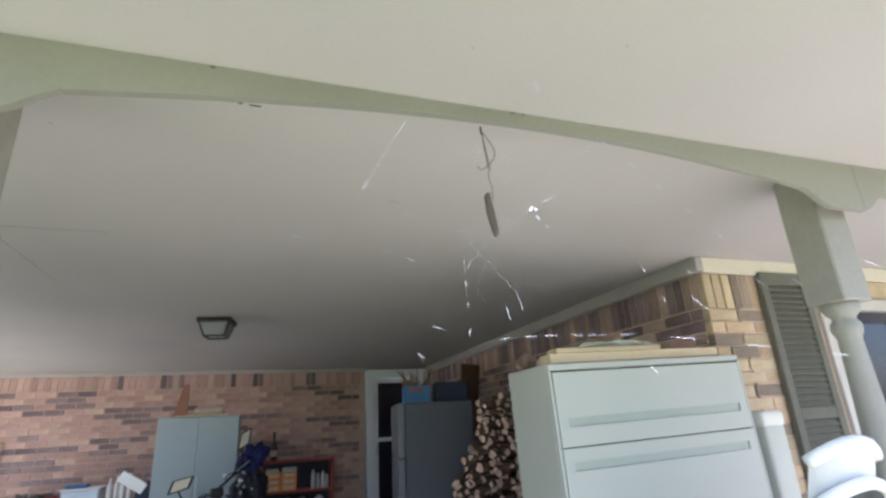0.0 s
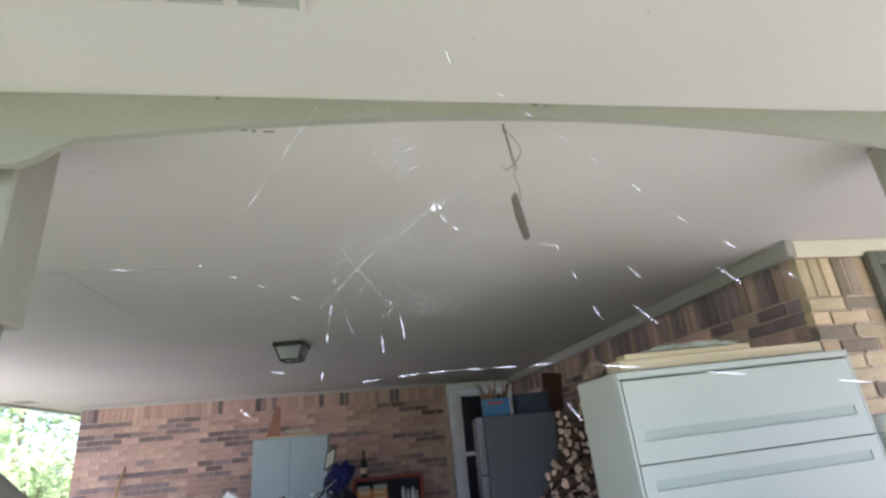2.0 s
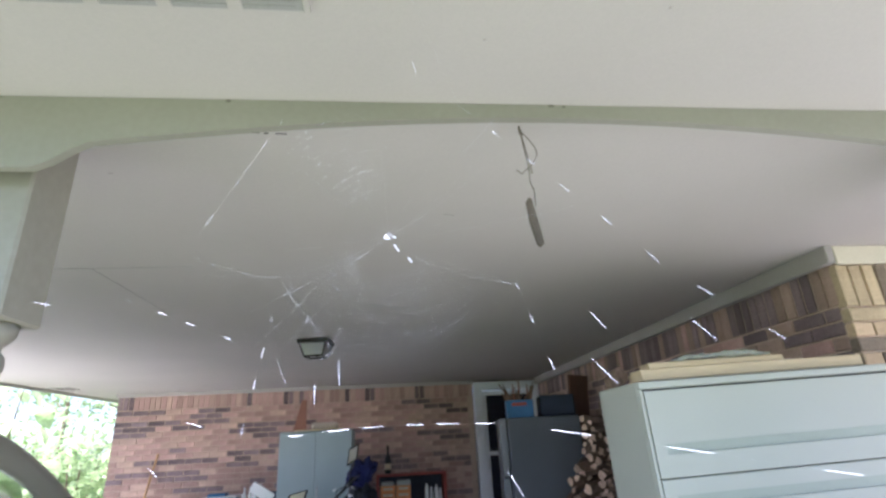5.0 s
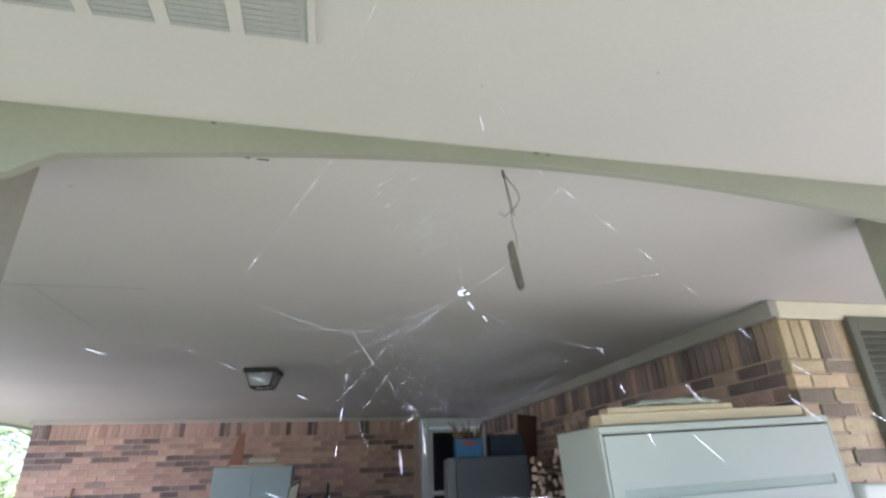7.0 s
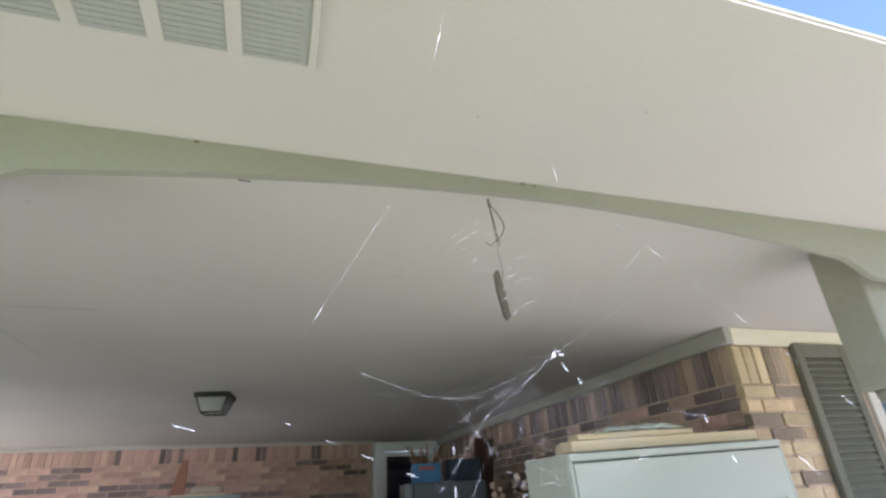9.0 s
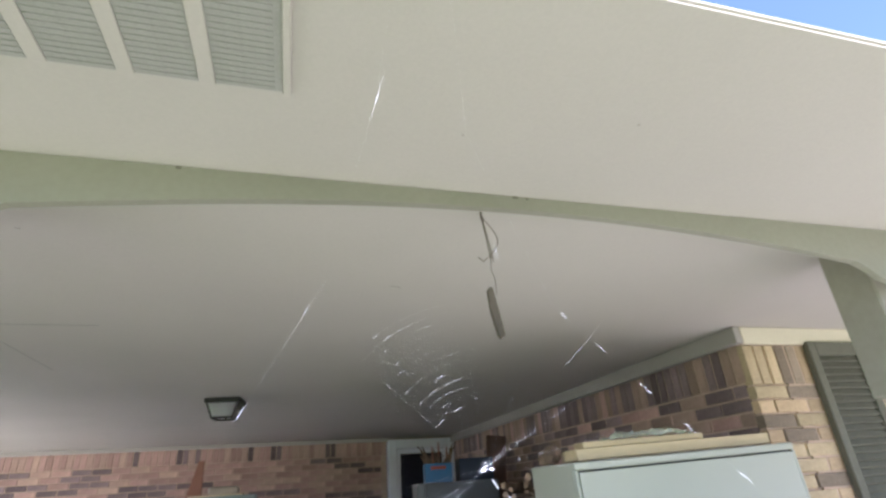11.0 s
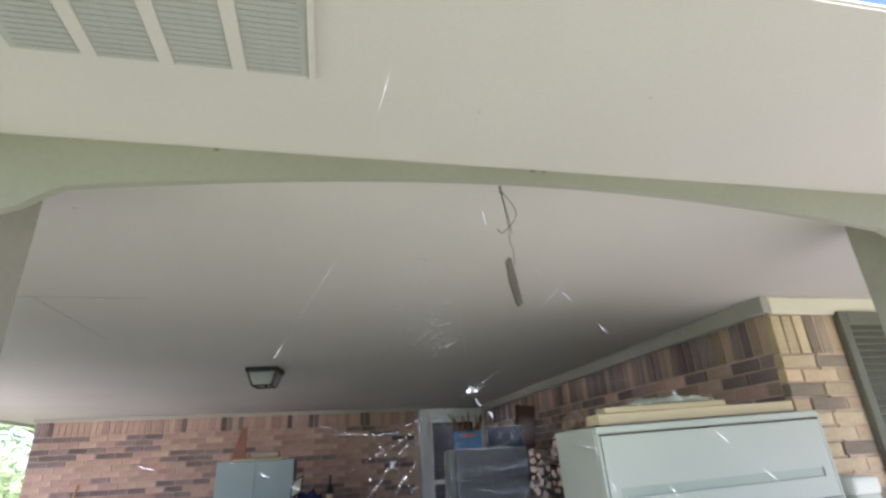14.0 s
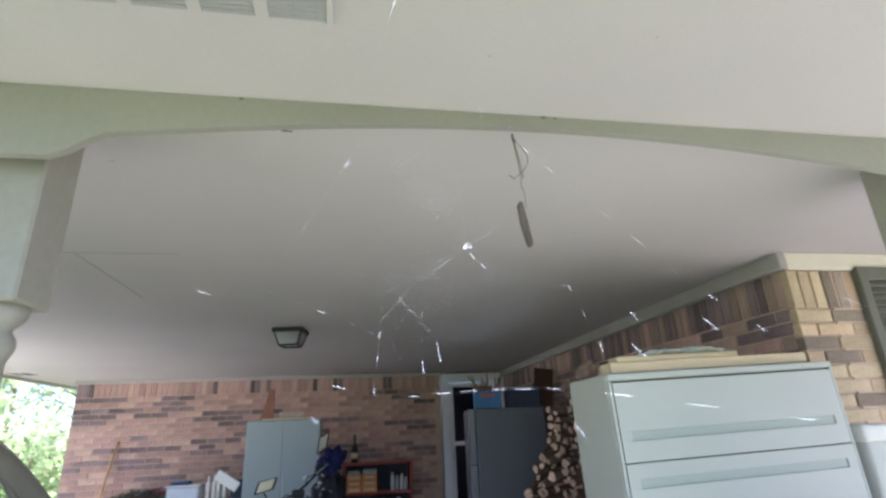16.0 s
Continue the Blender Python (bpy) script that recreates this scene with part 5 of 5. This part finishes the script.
    heavy = (
        ((h, (0.354, 1.628), (0.323, 1.592)), 0.00010),
        ((h, (0.377, 1.650), (0.340, 1.6365), (0.321, 1.638), (0.285, 1.650)), 0.00007),
        (((0.352, 1.637), (0.275, 1.640)), 0.00004),
        (((0.386, 1.651), (0.320, 1.616)), 0.00005),
        ((h, (0.466, 1.704)), 0.00007),
        (((0.449, 1.714), (0.473, 1.739)), 0.00007),
        (((0.42, 1.662), (0.507, 1.663)), 0.00004),
        (((0.415, 1.650), (0.446, 1.632), (0.477, 1.621)), 0.00005),
        (((0.354, 1.612), (0.338, 1.588), (0.345, 1.572)), 0.00005),
        (((0.357, 1.583), (0.369, 1.590), (0.406, 1.584)), 0.00005),
        (((0.363, 1.593), (0.41, 1.592), (0.44, 1.605)), 0.00004),
    )
    for knots, r in heavy:
        pts = []
        for a, c in zip(knots, knots[1:]):
            pts += strand_points(a, c, 0.0006, 16)[:-1]
        pts.append(sheet(*knots[-1]))
        part("heavy_strand", tube(pts, [r * (0.14 + 0.60 * rnd.random() ** 3) for _ in pts], sides=5), M_SILK, t, "doubled bright strand")
    # dew-like specks of debris on the sheet
    for k in range(70):
        a, r = radians(rnd.choice((rnd.uniform(-150, -30), rnd.uniform(90, 145)))), rnd.uniform(0.03, 0.085)
        p = sheet(HUB.x + r * math.cos(a), HUB.z + r * math.sin(a))
        s = rnd.uniform(0.0001, 0.00023)
        b = bmesh.new()
        bmesh.ops.create_icosphere(b, subdivisions=1, radius=s)
        part("speck", b, M_SILK, t, m=Matrix.Translation(p))
    # anchor lines up to the soffit and out to the header
    for a, c in (((0.449, 1.752), (0.415, 1.90)), ((0.325, 1.83), (0.346, 1.926))):
        part("anchor_thread", tube([sheet(*a), Vector((c[0], 0.646, c[1])), Vector((c[0] + 0.05, 0.785, H))], fine * 0.6, sides=4), M_SILK, t)
    part("anchor_thread", tube([sheet(0.585, 1.562), Vector((1.2, 1.0, 1.55)), Vector((2.045, 1.46, 1.55 + 0.28))], fine * 0.6, sides=4), M_SILK, t)
    part("anchor_thread", tube([sheet(0.243, 1.628), Vector((-0.1, 1.0, 1.72)), Vector((-0.41, 1.46, 1.84))], fine * 0.6, sides=4), M_SILK, t)
    return t


spider_web()


# ---------------------------------------------------------------- bricks, last
BW, BH, JT = 0.194, 0.0577, 0.010


def brick_meshes(length, height, mats=(M_BRICK, M_BRICK_PALE, M_BRICK_DARK)):
    out = []
    for material in mats:
        b = bmesh.new()
        bmesh.ops.create_cube(b, size=1)
        for v in b.verts:
            v.co = Vector(((v.co.x + 0.5) * length, (v.co.y + 0.5) * 0.05, (v.co.z + 0.5) * height))
        bmesh.ops.bevel(b, geom=[e for e in b.edges if all(v.co.y < 0.01 for v in e.verts)], offset=0.003, segments=1, affect="EDGES")
        out.append(mesh_of(b, "brick", material))
    return out


FULL, HALF, SOLDIER = brick_meshes(BW, BH), brick_meshes(BW / 2 - JT / 2, BH), brick_meshes(BH, BW)


SHADED = (M_BRICK_SHADED, M_BRICK, M_BRICK_DARK)
SHADED_FULL, SHADED_HALF, SHADED_SOLDIER = brick_meshes(BW, BH, SHADED), brick_meshes(BW / 2 - JT / 2, BH, SHADED), brick_meshes(BH, BW, SHADED)
TAN = (M_BRICK_TAN, M_BRICK_OCHRE, M_BRICK_UMBER)
TAN_FULL, TAN_HALF, TAN_SOLDIER = brick_meshes(BW, BH, TAN), brick_meshes(BW / 2 - JT / 2, BH, TAN), brick_meshes(BH, BW, TAN)


def lay(wall, place, turn, length, z_low, z_parts, seed, pale, dark, top=2.295, kinds=(FULL, HALF, SOLDIER)):
    """Running bond with a soldier course on top, set along +x of the frame at place and turned about z."""
    rnd = random.Random(seed)
    base = Matrix.Translation(place) @ pose(0, 0, 0, 0, 0, turn)
    loose = {0: bmesh.new(), 1: bmesh.new(), 2: bmesh.new()}
    count = 0

    def put(kind, x, z, k, as_part):
        nonlocal count
        m = base @ pose(x, rnd.uniform(-0.002, 0.002), z, 0, rnd.uniform(-0.25, 0.25), 0)
        if as_part and count < 300:
            o = new("brick", kind[k])
            o.parent = wall
            o.matrix_basis = m
            count += 1
        else:
            n = len(loose[k].verts)
            loose[k].from_mesh(kind[k])
            loose[k].verts.ensure_lookup_table()
            for v in loose[k].verts[n:]:
                v.co = m @ v.co

    def pick(run):
        if run[0] > 0:
            run[0] -= 1
            return 2
        u = rnd.random()
        if u < dark:
            run[0] = rnd.choice((0, 0, 1, 1, 2))
            return 2
        return 1 if u < dark + pale else 0

    sold = top - BW
    run = [0]
    for i in range(int(length / (BH + JT))):
        put(kinds[2], i * (BH + JT), sold, pick(run), True)
    z, row = sold - JT - BH, 0
    while z > z_low:
        x = 0.0
        run = [0]
        if row % 2:
            put(kinds[1], 0, z, pick(run), z > z_parts)
            x = BW / 2 + JT / 2
        while x + BW <= length + 0.002:
            put(kinds[0], x, z, pick(run), z > z_parts)
            x += BW + JT
        if x + BW / 2 - JT / 2 <= length + 0.002:
            put(kinds[1], x, z, pick(run), z > z_parts)
        z -= BH + JT
        row += 1
    for k, bm in loose.items():
        if bm.verts:
            o = part("lower_bricks", bm, (M_BRICK, M_BRICK_PALE, M_BRICK_DARK)[k], wall)
            o["kind"] = "stuff"
        else:
            bm.free()


lay(wall_back, (BACK_X0, BACK_Y, 0), 0, DOOR_X0 - 0.004 - BACK_X0, 0.3, 0.9, 31, 0.26, 0.18)
# A higher share of dark bricks deepens the side wall's painted shade.
lay(wall_side, (SIDE_X, BACK_Y - 0.01, 0), -90, BACK_Y - 0.01 - FRONT_WALL_Y, 0.6, 1.4, 32, 0.14, 0.36, 2.235, (SHADED_FULL, SHADED_HALF, SHADED_SOLDIER))
lay(wall_front, (SIDE_X + 0.001, FRONT_WALL_Y, 0), 0, 0.828, 0.6, 0.6, 37, 0.35, 0.20, 2.218, (TAN_FULL, TAN_HALF, TAN_SOLDIER))
